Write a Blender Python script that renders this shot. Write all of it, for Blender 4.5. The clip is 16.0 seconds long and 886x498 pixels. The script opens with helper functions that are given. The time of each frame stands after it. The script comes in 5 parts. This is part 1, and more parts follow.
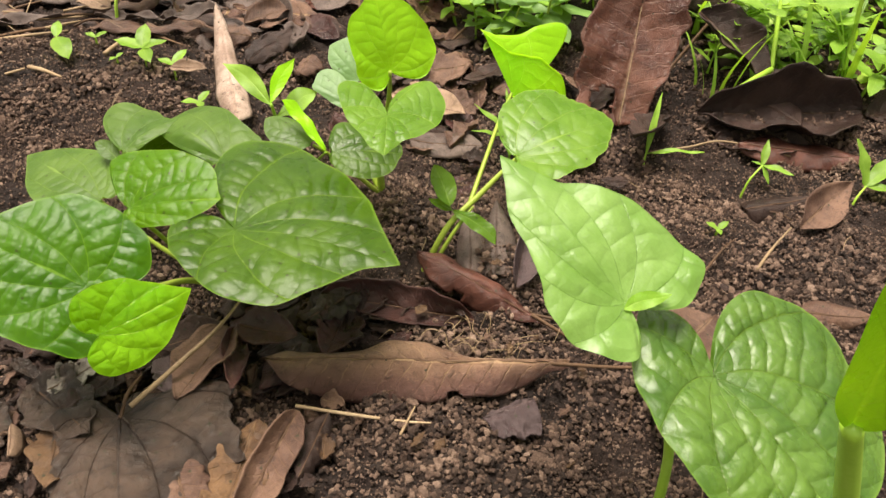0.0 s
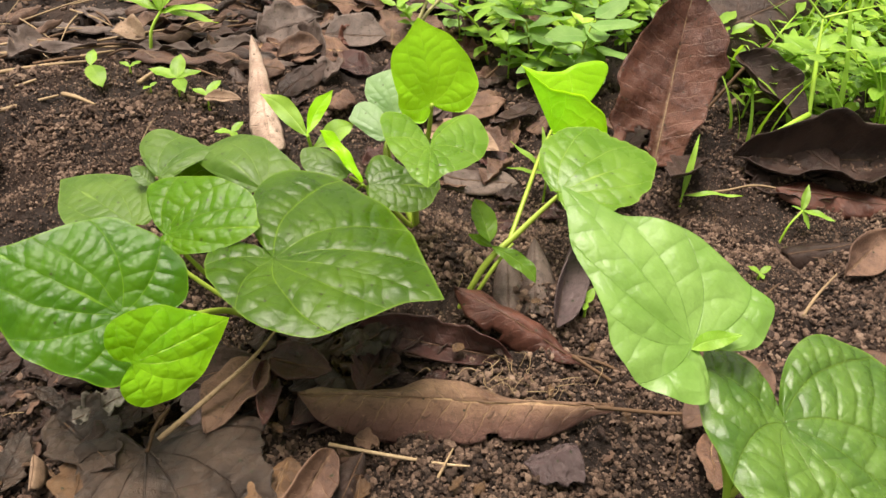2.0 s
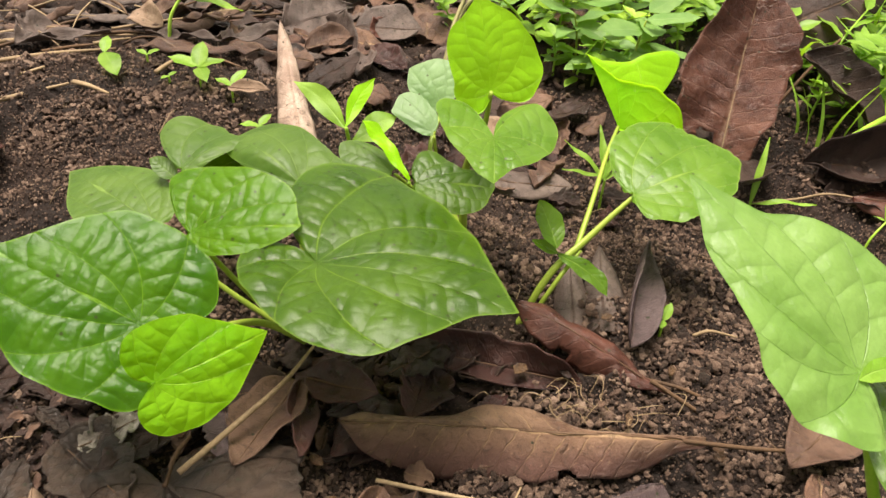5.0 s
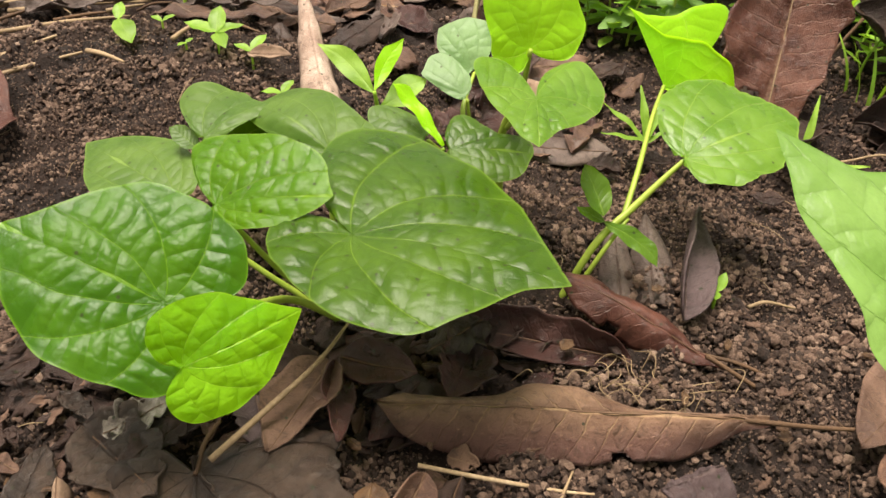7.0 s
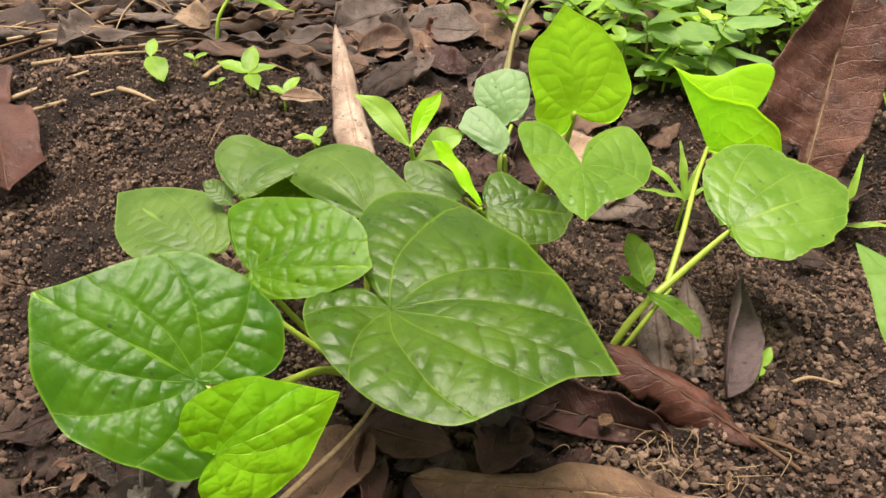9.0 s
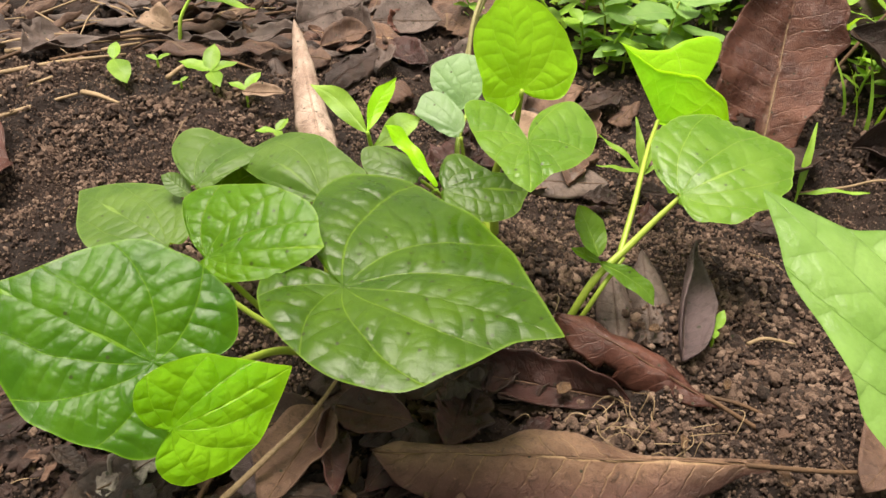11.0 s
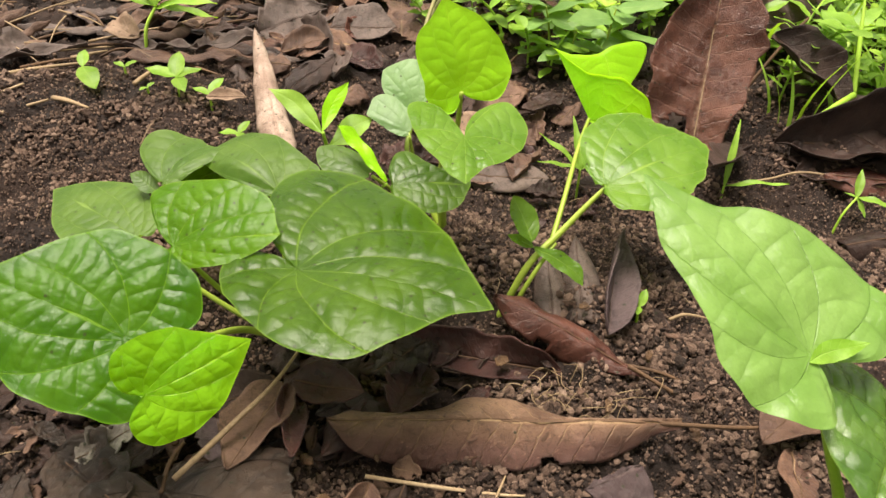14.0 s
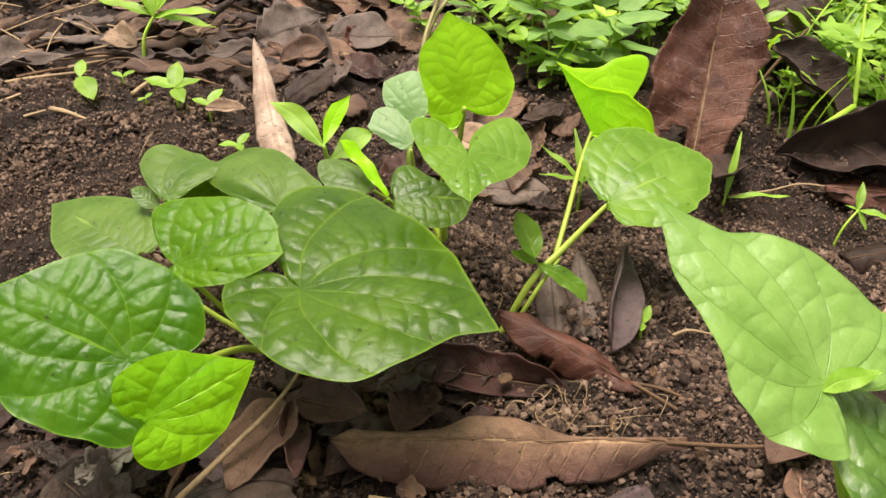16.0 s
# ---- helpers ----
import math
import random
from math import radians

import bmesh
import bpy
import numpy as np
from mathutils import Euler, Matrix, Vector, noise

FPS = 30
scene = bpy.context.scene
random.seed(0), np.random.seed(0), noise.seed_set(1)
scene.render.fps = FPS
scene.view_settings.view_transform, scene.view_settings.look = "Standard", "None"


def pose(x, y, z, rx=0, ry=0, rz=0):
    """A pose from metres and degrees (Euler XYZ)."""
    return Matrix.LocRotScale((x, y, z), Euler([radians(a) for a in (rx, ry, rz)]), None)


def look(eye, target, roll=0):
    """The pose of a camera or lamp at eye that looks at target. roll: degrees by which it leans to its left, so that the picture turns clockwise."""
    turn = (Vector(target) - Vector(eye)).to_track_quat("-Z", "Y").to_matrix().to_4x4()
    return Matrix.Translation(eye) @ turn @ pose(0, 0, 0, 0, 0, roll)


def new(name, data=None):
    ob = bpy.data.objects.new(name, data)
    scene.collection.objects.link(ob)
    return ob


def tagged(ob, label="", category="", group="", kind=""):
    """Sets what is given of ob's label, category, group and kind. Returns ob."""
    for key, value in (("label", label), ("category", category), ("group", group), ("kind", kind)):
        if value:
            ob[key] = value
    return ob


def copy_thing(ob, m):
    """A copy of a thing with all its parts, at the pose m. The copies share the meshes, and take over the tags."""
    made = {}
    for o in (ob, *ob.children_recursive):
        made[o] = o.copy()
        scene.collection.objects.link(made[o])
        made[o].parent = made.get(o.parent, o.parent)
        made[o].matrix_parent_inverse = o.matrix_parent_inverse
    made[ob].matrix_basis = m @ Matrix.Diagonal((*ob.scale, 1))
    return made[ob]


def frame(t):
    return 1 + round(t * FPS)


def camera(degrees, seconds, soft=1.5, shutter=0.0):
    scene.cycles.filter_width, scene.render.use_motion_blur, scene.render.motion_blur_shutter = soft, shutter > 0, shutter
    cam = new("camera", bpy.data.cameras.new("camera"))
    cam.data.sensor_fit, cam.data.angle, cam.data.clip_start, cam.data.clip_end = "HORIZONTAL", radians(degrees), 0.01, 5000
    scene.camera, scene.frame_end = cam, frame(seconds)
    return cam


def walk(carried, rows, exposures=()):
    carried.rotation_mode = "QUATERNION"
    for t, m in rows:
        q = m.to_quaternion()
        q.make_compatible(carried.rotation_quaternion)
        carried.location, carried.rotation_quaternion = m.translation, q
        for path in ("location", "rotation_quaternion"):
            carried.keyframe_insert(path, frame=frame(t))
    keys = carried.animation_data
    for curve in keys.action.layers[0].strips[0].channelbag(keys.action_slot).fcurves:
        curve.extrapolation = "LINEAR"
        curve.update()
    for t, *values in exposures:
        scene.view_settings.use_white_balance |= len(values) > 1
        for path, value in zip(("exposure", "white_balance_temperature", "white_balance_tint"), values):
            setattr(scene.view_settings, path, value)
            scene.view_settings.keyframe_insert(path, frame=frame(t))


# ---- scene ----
cam = camera(57.8, 16.0)
PATH = [
    (0, (0.00293, 0.01440, 0.33189), (0.00931, 0.75952, -0.33501), 2.03),
    (0.5, (0.00356, 0.01683, 0.33124), (0.01134, 0.76197, -0.33563), 2.23),
    (1, (-0.01317, 0.02210, 0.30645), (-0.00829, 0.76771, -0.35991), 2.60),
    (1.5, (-0.02238, 0.02636, 0.30772), (-0.02826, 0.78646, -0.34207), 2.76),
    (2, (-0.01431, 0.01982, 0.31997), (-0.01885, 0.80054, -0.30490), 2.96),
    (2.5, (-0.00169, 0.01212, 0.31964), (-0.00310, 0.79762, -0.29922), 3.00),
    (3, (-0.00564, 0.01393, 0.32209), (0.00673, 0.80356, -0.29136), 3.34),
    (3.5, (-0.02458, 0.03036, 0.31903), (-0.00629, 0.82094, -0.29305), 3.55),
    (4, (-0.04767, 0.04967, 0.32760), (-0.03184, 0.84793, -0.27451), 4.43),
    (4.5, (-0.05125, 0.04994, 0.30423), (-0.05010, 0.84782, -0.29858), 4.05),
    (5, (-0.04162, 0.05716, 0.28263), (-0.05026, 0.84935, -0.32758), 3.68),
    (5.2, (-0.04132, 0.05791, 0.27677), (-0.05336, 0.84528, -0.33960), 3.54),
    (7.3, (-0.05666, 0.08354, 0.26761), (-0.08498, 0.85120, -0.37262), 1.84),
    (7.5, (-0.06080, 0.09180, 0.27509), (-0.09076, 0.85837, -0.36637), 1.84),
    (8, (-0.07273, 0.09788, 0.27912), (-0.10585, 0.87489, -0.34950), 2.99),
    (8.5, (-0.07267, 0.09856, 0.27776), (-0.10792, 0.87757, -0.34827), 3.20),
    (9, (-0.06496, 0.09509, 0.27860), (-0.10754, 0.87403, -0.34705), 2.95),
    (9.2, (-0.04988, 0.08975, 0.27584), (-0.09531, 0.87062, -0.34720), 2.65),
    (11.3, (-0.04624, 0.08233, 0.27703), (-0.07884, 0.86122, -0.34929), 0.39),
    (11.5, (-0.04420, 0.08063, 0.27454), (-0.07547, 0.86131, -0.34960), 0.38),
    (12, (-0.04661, 0.08021, 0.26978), (-0.07677, 0.86182, -0.35326), 0.49),
    (12.5, (-0.06060, 0.06886, 0.28089), (-0.09143, 0.84909, -0.34383), 0.46),
    (13, (-0.05733, 0.06102, 0.29010), (-0.09508, 0.84171, -0.33369), 1.45),
    (13.5, (-0.03739, 0.05885, 0.29482), (-0.05663, 0.84055, -0.32854), 1.47),
    (14, (-0.03416, 0.05283, 0.29365), (-0.03485, 0.83518, -0.32919), 1.24),
    (14.5, (-0.03312, 0.05059, 0.29523), (-0.02767, 0.83320, -0.32726), 1.02),
    (15, (-0.03690, 0.05277, 0.29654), (-0.03038, 0.83564, -0.32562), 0.95),
    (15.5, (-0.04281, 0.05623, 0.29729), (-0.03573, 0.83959, -0.32424), 1.34),
    (16, (-0.03874, 0.05932, 0.29777), (-0.03186, 0.84257, -0.32389), 1.61),
]
walk(cam, [(t, look(eye, target, roll)) for t, eye, target, roll in PATH])

# ---- light: an overcast sky with a broad soft sun behind the plants ----
world = bpy.data.worlds.new("sky")
scene.world = world
world.use_nodes = True
wt = world.node_tree
wt.nodes.clear()
sky = wt.nodes.new("ShaderNodeTexSky")
sky.sky_type, sky.sun_disc = "NISHITA", False
sky.sun_elevation, sky.sun_rotation = radians(81), radians(-54)
sky.air_density, sky.dust_density = 1.0, 3.0
soften = wt.nodes.new("ShaderNodeHueSaturation")
soften.inputs["Saturation"].default_value = 0.12
back = wt.nodes.new("ShaderNodeBackground")
back.inputs["Strength"].default_value = 0.106
wout = wt.nodes.new("ShaderNodeOutputWorld")
wt.links.new(sky.outputs[0], soften.inputs["Color"])
canopy = wt.nodes.new("ShaderNodeMixRGB")
canopy.blend_type = "MULTIPLY"
canopy.inputs[0].default_value, canopy.inputs[2].default_value = 1.0, (1.0, 0.935, 0.79, 1)
wt.links.new(soften.outputs[0], canopy.inputs[1])
wt.links.new(canopy.outputs[0], back.inputs["Color"])
wt.links.new(back.outputs[0], wout.inputs["Surface"])
sun = new("sun", bpy.data.lights.new("sun", "SUN"))
sun.data.energy, sun.data.angle, sun.data.color = 4.0, radians(32), (1.0, 0.895, 0.77)
sun.matrix_world = look((-0.28, 0.55, 2.1), (0.0, 0.35, 0.0))
scene.view_settings.exposure = 1.20


# ---- materials ----
def material(name):
    m = bpy.data.materials.new(name)
    m.use_nodes = True
    m.node_tree.nodes.clear()
    t = m.node_tree

    def node(kind, **values):
        n = t.nodes.new(kind)
        for key, value in values.items():
            if key.startswith("in_"):
                n.inputs[int(key[3:])].default_value = value
            elif key == "operation":
                n.operation = value
            elif key == "blend_type":
                n.blend_type = value
            elif key == "interpolation_type":
                n.interpolation_type = value
            elif key == "data_type":
                n.data_type = value
            elif key == "feature":
                n.feature = value
        return n

    def link(a, b):
        t.links.new(a, b)

    return m, node, link


def math_node(node, link, op, a, b=None, clamp=False):
    n = node("ShaderNodeMath", operation=op)
    n.use_clamp = clamp
    for k, v in enumerate((a, b)):
        if v is None:
            continue
        if isinstance(v, (int, float)):
            n.inputs[k].default_value = v
        else:
            link(v, n.inputs[k])
    return n.outputs[0]


def noise_node(node, link, coords, scale, detail=5, rough=0.6, distort=0.0):
    n = node("ShaderNodeTexNoise")
    n.inputs["Scale"].default_value, n.inputs["Detail"].default_value = scale, detail
    n.inputs["Roughness"].default_value, n.inputs["Distortion"].default_value = rough, distort
    link(coords, n.inputs["Vector"])
    return n.outputs[0]


def ramp_node(node, link, value, stops):
    n = node("ShaderNodeValToRGB")
    while len(n.color_ramp.elements) < len(stops):
        n.color_ramp.elements.new(0.5)
    for e, (at, colour) in zip(n.color_ramp.elements, stops):
        e.position, e.color = at, (*colour, 1)
    link(value, n.inputs[0])
    return n.outputs[0]


def blend(node, link, factor, a, b, kind="MIX"):
    n = node("ShaderNodeMixRGB", blend_type=kind)
    for k, v in enumerate((factor, a, b)):
        if isinstance(v, (int, float)):
            n.inputs[k].default_value = v
        elif isinstance(v, tuple):
            n.inputs[k].default_value = (*v, 1)
        else:
            link(v, n.inputs[k])
    return n.outputs[0]


def smooth(node, link, value, lo, hi, out_lo=1.0, out_hi=0.0):
    n = node("ShaderNodeMapRange", interpolation_type="SMOOTHSTEP")
    link(value, n.inputs[0])
    for k, v in enumerate((lo, hi, out_lo, out_hi)):
        n.inputs[k + 1].default_value = v
    return n.outputs[0]


def leaf_material(name, dark, light, vein, rough=0.38, through_light=0.3, ribs=7.0, slant=1.6, vein_mix=0.45, relief=0.55, spots=0.0, dead=False, cells_map=False, spec=0.3, creases=0.34, under=None):
    """A leaf blade: main veins where the map's first value is whole, side veins as a ladder between them."""
    m, node, link = material(name)
    uv = node("ShaderNodeUVMap")
    uv.uv_map = "UVMap"
    obj = node("ShaderNodeTexCoord").outputs["Object"]
    info = node("ShaderNodeObjectInfo").outputs["Random"]
    wob = noise_node(node, link, obj, 90, 3)
    split = node("ShaderNodeSeparateXYZ")
    link(uv.outputs[0], split.inputs[0])
    u = math_node(node, link, "ADD", split.outputs[0], math_node(node, link, "MULTIPLY", math_node(node, link, "SUBTRACT", wob, 0.5), 0.05))
    v = split.outputs[1]
    off = math_node(node, link, "ABSOLUTE", math_node(node, link, "SUBTRACT", u, math_node(node, link, "ROUND", u)))
    near = math_node(node, link, "MULTIPLY", off, math_node(node, link, "MAXIMUM", v, 0.18))
    main = smooth(node, link, near, 0.003, 0.013)
    s = math_node(node, link, "ADD", math_node(node, link, "MULTIPLY", v, ribs), math_node(node, link, "MULTIPLY", off, -slant))
    s = math_node(node, link, "ADD", s, math_node(node, link, "MULTIPLY", wob, 0.7))
    s = math_node(node, link, "ADD", s, math_node(node, link, "MULTIPLY", math_node(node, link, "FLOOR", u), 0.37))
    side_off = math_node(node, link, "ABSOLUTE", math_node(node, link, "SUBTRACT", s, math_node(node, link, "ROUND", s)))
    side = math_node(node, link, "MULTIPLY", smooth(node, link, side_off, 0.01, 0.06), 0.5)
    if cells_map:
        uv2 = node("ShaderNodeUVMap")
        uv2.uv_map = "cells"
        split2 = node("ShaderNodeSeparateXYZ")
        link(uv2.outputs[0], split2.inputs[0])
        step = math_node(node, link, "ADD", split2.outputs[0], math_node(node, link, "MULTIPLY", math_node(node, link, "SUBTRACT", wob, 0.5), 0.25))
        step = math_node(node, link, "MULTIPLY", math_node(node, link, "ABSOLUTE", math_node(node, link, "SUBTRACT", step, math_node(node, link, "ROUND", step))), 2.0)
        side = math_node(node, link, "MULTIPLY", smooth(node, link, step, 0.0, 0.12), 0.12)
    veins = math_node(node, link, "MAXIMUM", main, side)
    big = noise_node(node, link, obj, 38, 4)
    fine = noise_node(node, link, obj, 900, 4, 0.7)
    tone = blend(node, link, smooth(node, link, big, 0.3, 0.72, 0.0, 1.0), dark, light)
    tone = blend(node, link, smooth(node, link, fine, 0.3, 0.8, 0.0, 0.3), tone, tuple(c * 0.55 for c in dark))
    tone = blend(node, link, math_node(node, link, "MULTIPLY", veins, vein_mix), tone, vein)
    if cells_map:
        # Crease shade painted along the side-vein ladder as a darker leaf tone.
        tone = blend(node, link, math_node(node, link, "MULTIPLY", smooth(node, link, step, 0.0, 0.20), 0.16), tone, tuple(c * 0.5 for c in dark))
        tone = blend(node, link, smooth(node, link, v, 0.978, 0.992, 0.0, 0.35), tone, vein)
    if spots:
        cells = node("ShaderNodeTexVoronoi")
        cells.voronoi_dimensions = "2D"
        cells.inputs["Scale"].default_value = 150
        link(obj, cells.inputs["Vector"])
        pick = node("ShaderNodeSeparateXYZ")
        link(cells.outputs["Color"], pick.inputs[0])
        spot = math_node(node, link, "MULTIPLY", smooth(node, link, cells.outputs["Distance"], 0.08, 0.11), math_node(node, link, "GREATER_THAN", pick.outputs[0], 1 - spots))
        tone = blend(node, link, spot, tone, (0.02, 0.025, 0.008))
    if under:
        half = math_node(node, link, "ADD", split.outputs[0], math_node(node, link, "MULTIPLY", math_node(node, link, "SUBTRACT", big, 0.5), 0.9))
        tone = blend(node, link, smooth(node, link, half, 0.05, 0.38, 0.0, 0.75), tone, under)
    rot = None
    if dead:
        rot = noise_node(node, link, obj, 210, 8, 0.75, 0.6)
        tone = blend(node, link, smooth(node, link, rot, 0.50, 0.68, 0.0, 0.7), tone, tuple(c * 0.42 for c in dark))
        grit = noise_node(node, link, obj, 1500, 3, 0.6)
        tone = blend(node, link, smooth(node, link, grit, 0.58, 0.70, 0.0, 0.55), tone, tuple(c * 0.4 for c in dark))
        pale = noise_node(node, link, obj, 520, 6, 0.75)
        tone = blend(node, link, smooth(node, link, pale, 0.56, 0.74, 0.0, 0.55), tone, tuple(min(c * 1.45, 0.8) for c in light))
    shift = node("ShaderNodeHueSaturation")
    link(math_node(node, link, "ADD", math_node(node, link, "MULTIPLY", info, 0.3), 0.85), shift.inputs["Value"])
    link(tone, shift.inputs["Color"])
    tone = shift.outputs[0]
    height = math_node(node, link, "SUBTRACT", math_node(node, link, "MULTIPLY", fine, 0.25), math_node(node, link, "MULTIPLY", veins, 1.0 if dead else 0.25))
    height = math_node(node, link, "ADD", height, math_node(node, link, "MULTIPLY", wob, 0.35))
    if cells_map:
        flank = math_node(node, link, "POWER", math_node(node, link, "SUBTRACT", 1.0, step, True), 2.5)
        height = math_node(node, link, "SUBTRACT", height, math_node(node, link, "MULTIPLY", flank, 0.95 * creases))
        patch = math_node(node, link, "POWER", math_node(node, link, "SUBTRACT", 1.0, split2.outputs[1], True), 3.0)
        height = math_node(node, link, "SUBTRACT", height, math_node(node, link, "MULTIPLY", patch, 0.4 * creases))
    if dead:
        height = math_node(node, link, "ADD", height, math_node(node, link, "MULTIPLY", rot, 2.2))
    bump = node("ShaderNodeBump")
    bump.inputs["Strength"].default_value, bump.inputs["Distance"].default_value = relief, 0.0012
    link(height, bump.inputs["Height"])
    skin = node("ShaderNodeBsdfPrincipled")
    link(tone, skin.inputs["Base Color"])
    link(bump.outputs[0], skin.inputs["Normal"])
    link(smooth(node, link, big, 0.25, 0.8, rough - 0.08, rough + 0.14), skin.inputs["Roughness"])
    skin.inputs["Specular IOR Level"].default_value = spec
    glow = node("ShaderNodeBsdfTranslucent")
    link(blend(node, link, 0.6, tone, tone, "MULTIPLY") if dead else blend(node, link, 0.6, tone, (0.58, 0.97, 0.02), "MIX"), glow.inputs["Color"])
    mix = node("ShaderNodeMixShader")
    mix.inputs[0].default_value = through_light
    link(skin.outputs[0], mix.inputs[1])
    link(glow.outputs[0], mix.inputs[2])
    out = node("ShaderNodeOutputMaterial")
    link(mix.outputs[0], out.inputs["Surface"])
    return m


def rough_material(name, stops, scale, fine_scale, rough=0.85, relief=0.6, depth=0.002, island=False, spec=0.3):
    """Soil, straw, bark: two scales of mottling and a fine relief."""
    m, node, link = material(name)
    obj = node("ShaderNodeTexCoord").outputs["Object"]
    big = noise_node(node, link, obj, scale, 5)
    fine = noise_node(node, link, obj, fine_scale, 6, 0.7)
    value = math_node(node, link, "ADD", math_node(node, link, "MULTIPLY", big, 0.5), math_node(node, link, "MULTIPLY", fine, 0.5))
    if island:
        geo = node("ShaderNodeNewGeometry").outputs["Random Per Island"]
        value = math_node(node, link, "ADD", math_node(node, link, "MULTIPLY", value, 0.65), math_node(node, link, "MULTIPLY", geo, 0.35))
    else:
        rnd = node("ShaderNodeObjectInfo").outputs["Random"]
        value = math_node(node, link, "ADD", value, math_node(node, link, "MULTIPLY", math_node(node, link, "SUBTRACT", rnd, 0.5), 0.12))
    tone = ramp_node(node, link, value, stops)
    bump = node("ShaderNodeBump")
    bump.inputs["Strength"].default_value, bump.inputs["Distance"].default_value = relief, depth
    link(fine, bump.inputs["Height"])
    skin = node("ShaderNodeBsdfPrincipled")
    link(tone, skin.inputs["Base Color"])
    link(bump.outputs[0], skin.inputs["Normal"])
    link(smooth(node, link, big, 0.3, 0.7, rough - 0.15, min(rough + 0.1, 1.0)), skin.inputs["Roughness"])
    skin.inputs["Specular IOR Level"].default_value = spec
    out = node("ShaderNodeOutputMaterial")
    link(skin.outputs[0], out.inputs["Surface"])
    return m


# Ground darkened below its crumbs, painting the shade of the gaps between them.
SOIL = rough_material("damp_soil_gap_shade", [(0.30, (0.006, 0.0035, 0.003)), (0.5, (0.022, 0.013, 0.010)), (0.66, (0.056, 0.034, 0.026)), (0.85, (0.13, 0.085, 0.064))], 14, 420, 0.9, 1.0, 0.005)
CRUMB = rough_material("soil_crumb", [(0.28, (0.014, 0.008, 0.006)), (0.46, (0.085, 0.052, 0.038)), (0.60, (0.19, 0.122, 0.090)), (0.74, (0.34, 0.24, 0.18)), (0.88, (0.56, 0.46, 0.36))], 9, 1100, 0.8, 1.0, 0.0022, island=True)
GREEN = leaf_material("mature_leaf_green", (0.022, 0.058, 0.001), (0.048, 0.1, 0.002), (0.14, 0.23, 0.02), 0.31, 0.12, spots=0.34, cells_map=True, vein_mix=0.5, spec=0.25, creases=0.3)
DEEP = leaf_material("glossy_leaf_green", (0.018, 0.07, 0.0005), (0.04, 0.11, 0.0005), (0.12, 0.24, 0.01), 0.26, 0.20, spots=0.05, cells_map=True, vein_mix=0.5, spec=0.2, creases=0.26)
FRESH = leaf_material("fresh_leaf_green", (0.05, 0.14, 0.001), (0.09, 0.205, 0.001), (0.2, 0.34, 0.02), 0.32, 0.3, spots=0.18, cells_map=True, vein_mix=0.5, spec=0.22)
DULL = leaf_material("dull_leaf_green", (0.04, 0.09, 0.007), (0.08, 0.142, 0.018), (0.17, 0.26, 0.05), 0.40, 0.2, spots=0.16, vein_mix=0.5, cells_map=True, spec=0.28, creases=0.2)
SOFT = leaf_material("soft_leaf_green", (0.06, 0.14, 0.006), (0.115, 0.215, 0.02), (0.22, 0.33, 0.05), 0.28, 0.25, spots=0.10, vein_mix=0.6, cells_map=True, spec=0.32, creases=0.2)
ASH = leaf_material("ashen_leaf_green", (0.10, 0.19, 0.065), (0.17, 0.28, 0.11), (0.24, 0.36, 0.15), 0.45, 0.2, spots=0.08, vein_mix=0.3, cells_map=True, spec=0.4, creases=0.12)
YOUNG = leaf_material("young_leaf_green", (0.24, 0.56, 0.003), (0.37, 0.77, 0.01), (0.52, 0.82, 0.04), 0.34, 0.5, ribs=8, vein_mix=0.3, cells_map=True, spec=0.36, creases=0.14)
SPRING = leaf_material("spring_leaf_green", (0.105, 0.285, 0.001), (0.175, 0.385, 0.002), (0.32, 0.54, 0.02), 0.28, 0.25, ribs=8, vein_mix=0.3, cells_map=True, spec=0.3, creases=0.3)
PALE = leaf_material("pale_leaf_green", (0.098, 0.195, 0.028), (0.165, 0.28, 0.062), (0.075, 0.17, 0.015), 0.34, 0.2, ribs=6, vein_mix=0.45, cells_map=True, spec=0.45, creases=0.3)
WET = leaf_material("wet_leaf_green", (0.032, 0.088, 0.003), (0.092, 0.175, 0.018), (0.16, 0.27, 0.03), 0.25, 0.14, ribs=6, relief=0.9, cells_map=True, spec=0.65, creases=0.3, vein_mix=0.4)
WEED = leaf_material("weed_leaf_green", (0.125, 0.245, 0.018), (0.26, 0.42, 0.055), (0.34, 0.5, 0.1), 0.42, 0.3, vein_mix=0.3)
WEED_YOUNG = leaf_material("weed_leaf_yellow_green", (0.25, 0.4, 0.03), (0.42, 0.58, 0.1), (0.52, 0.66, 0.16), 0.42, 0.34, vein_mix=0.3)
WEED_BLUE = leaf_material("weed_leaf_bluish_green", (0.1, 0.2, 0.045), (0.19, 0.31, 0.085), (0.26, 0.38, 0.13), 0.45, 0.25, vein_mix=0.3)
BROWN = leaf_material("dead_leaf_brown", (0.066, 0.034, 0.025), (0.185, 0.108, 0.074), (0.27, 0.18, 0.11), 0.48, 0.12, 12, 3, 0.5, 0.6, 0.05, True)
MAUVE = leaf_material("dead_leaf_mauve_brown", (0.08, 0.037, 0.031), (0.26, 0.145, 0.092), (0.44, 0.29, 0.16), 0.36, 0.1, 19, 3.2, 0.85, 0.9, 0.06, True, spec=0.45)
TWO_TONE = leaf_material("dead_leaf_tan_and_purple", (0.115, 0.062, 0.042), (0.29, 0.175, 0.112), (0.44, 0.3, 0.17), 0.36, 0.08, 15, 2.4, 0.65, 1.0, 0.05, True, spec=0.4, under=(0.085, 0.036, 0.034))
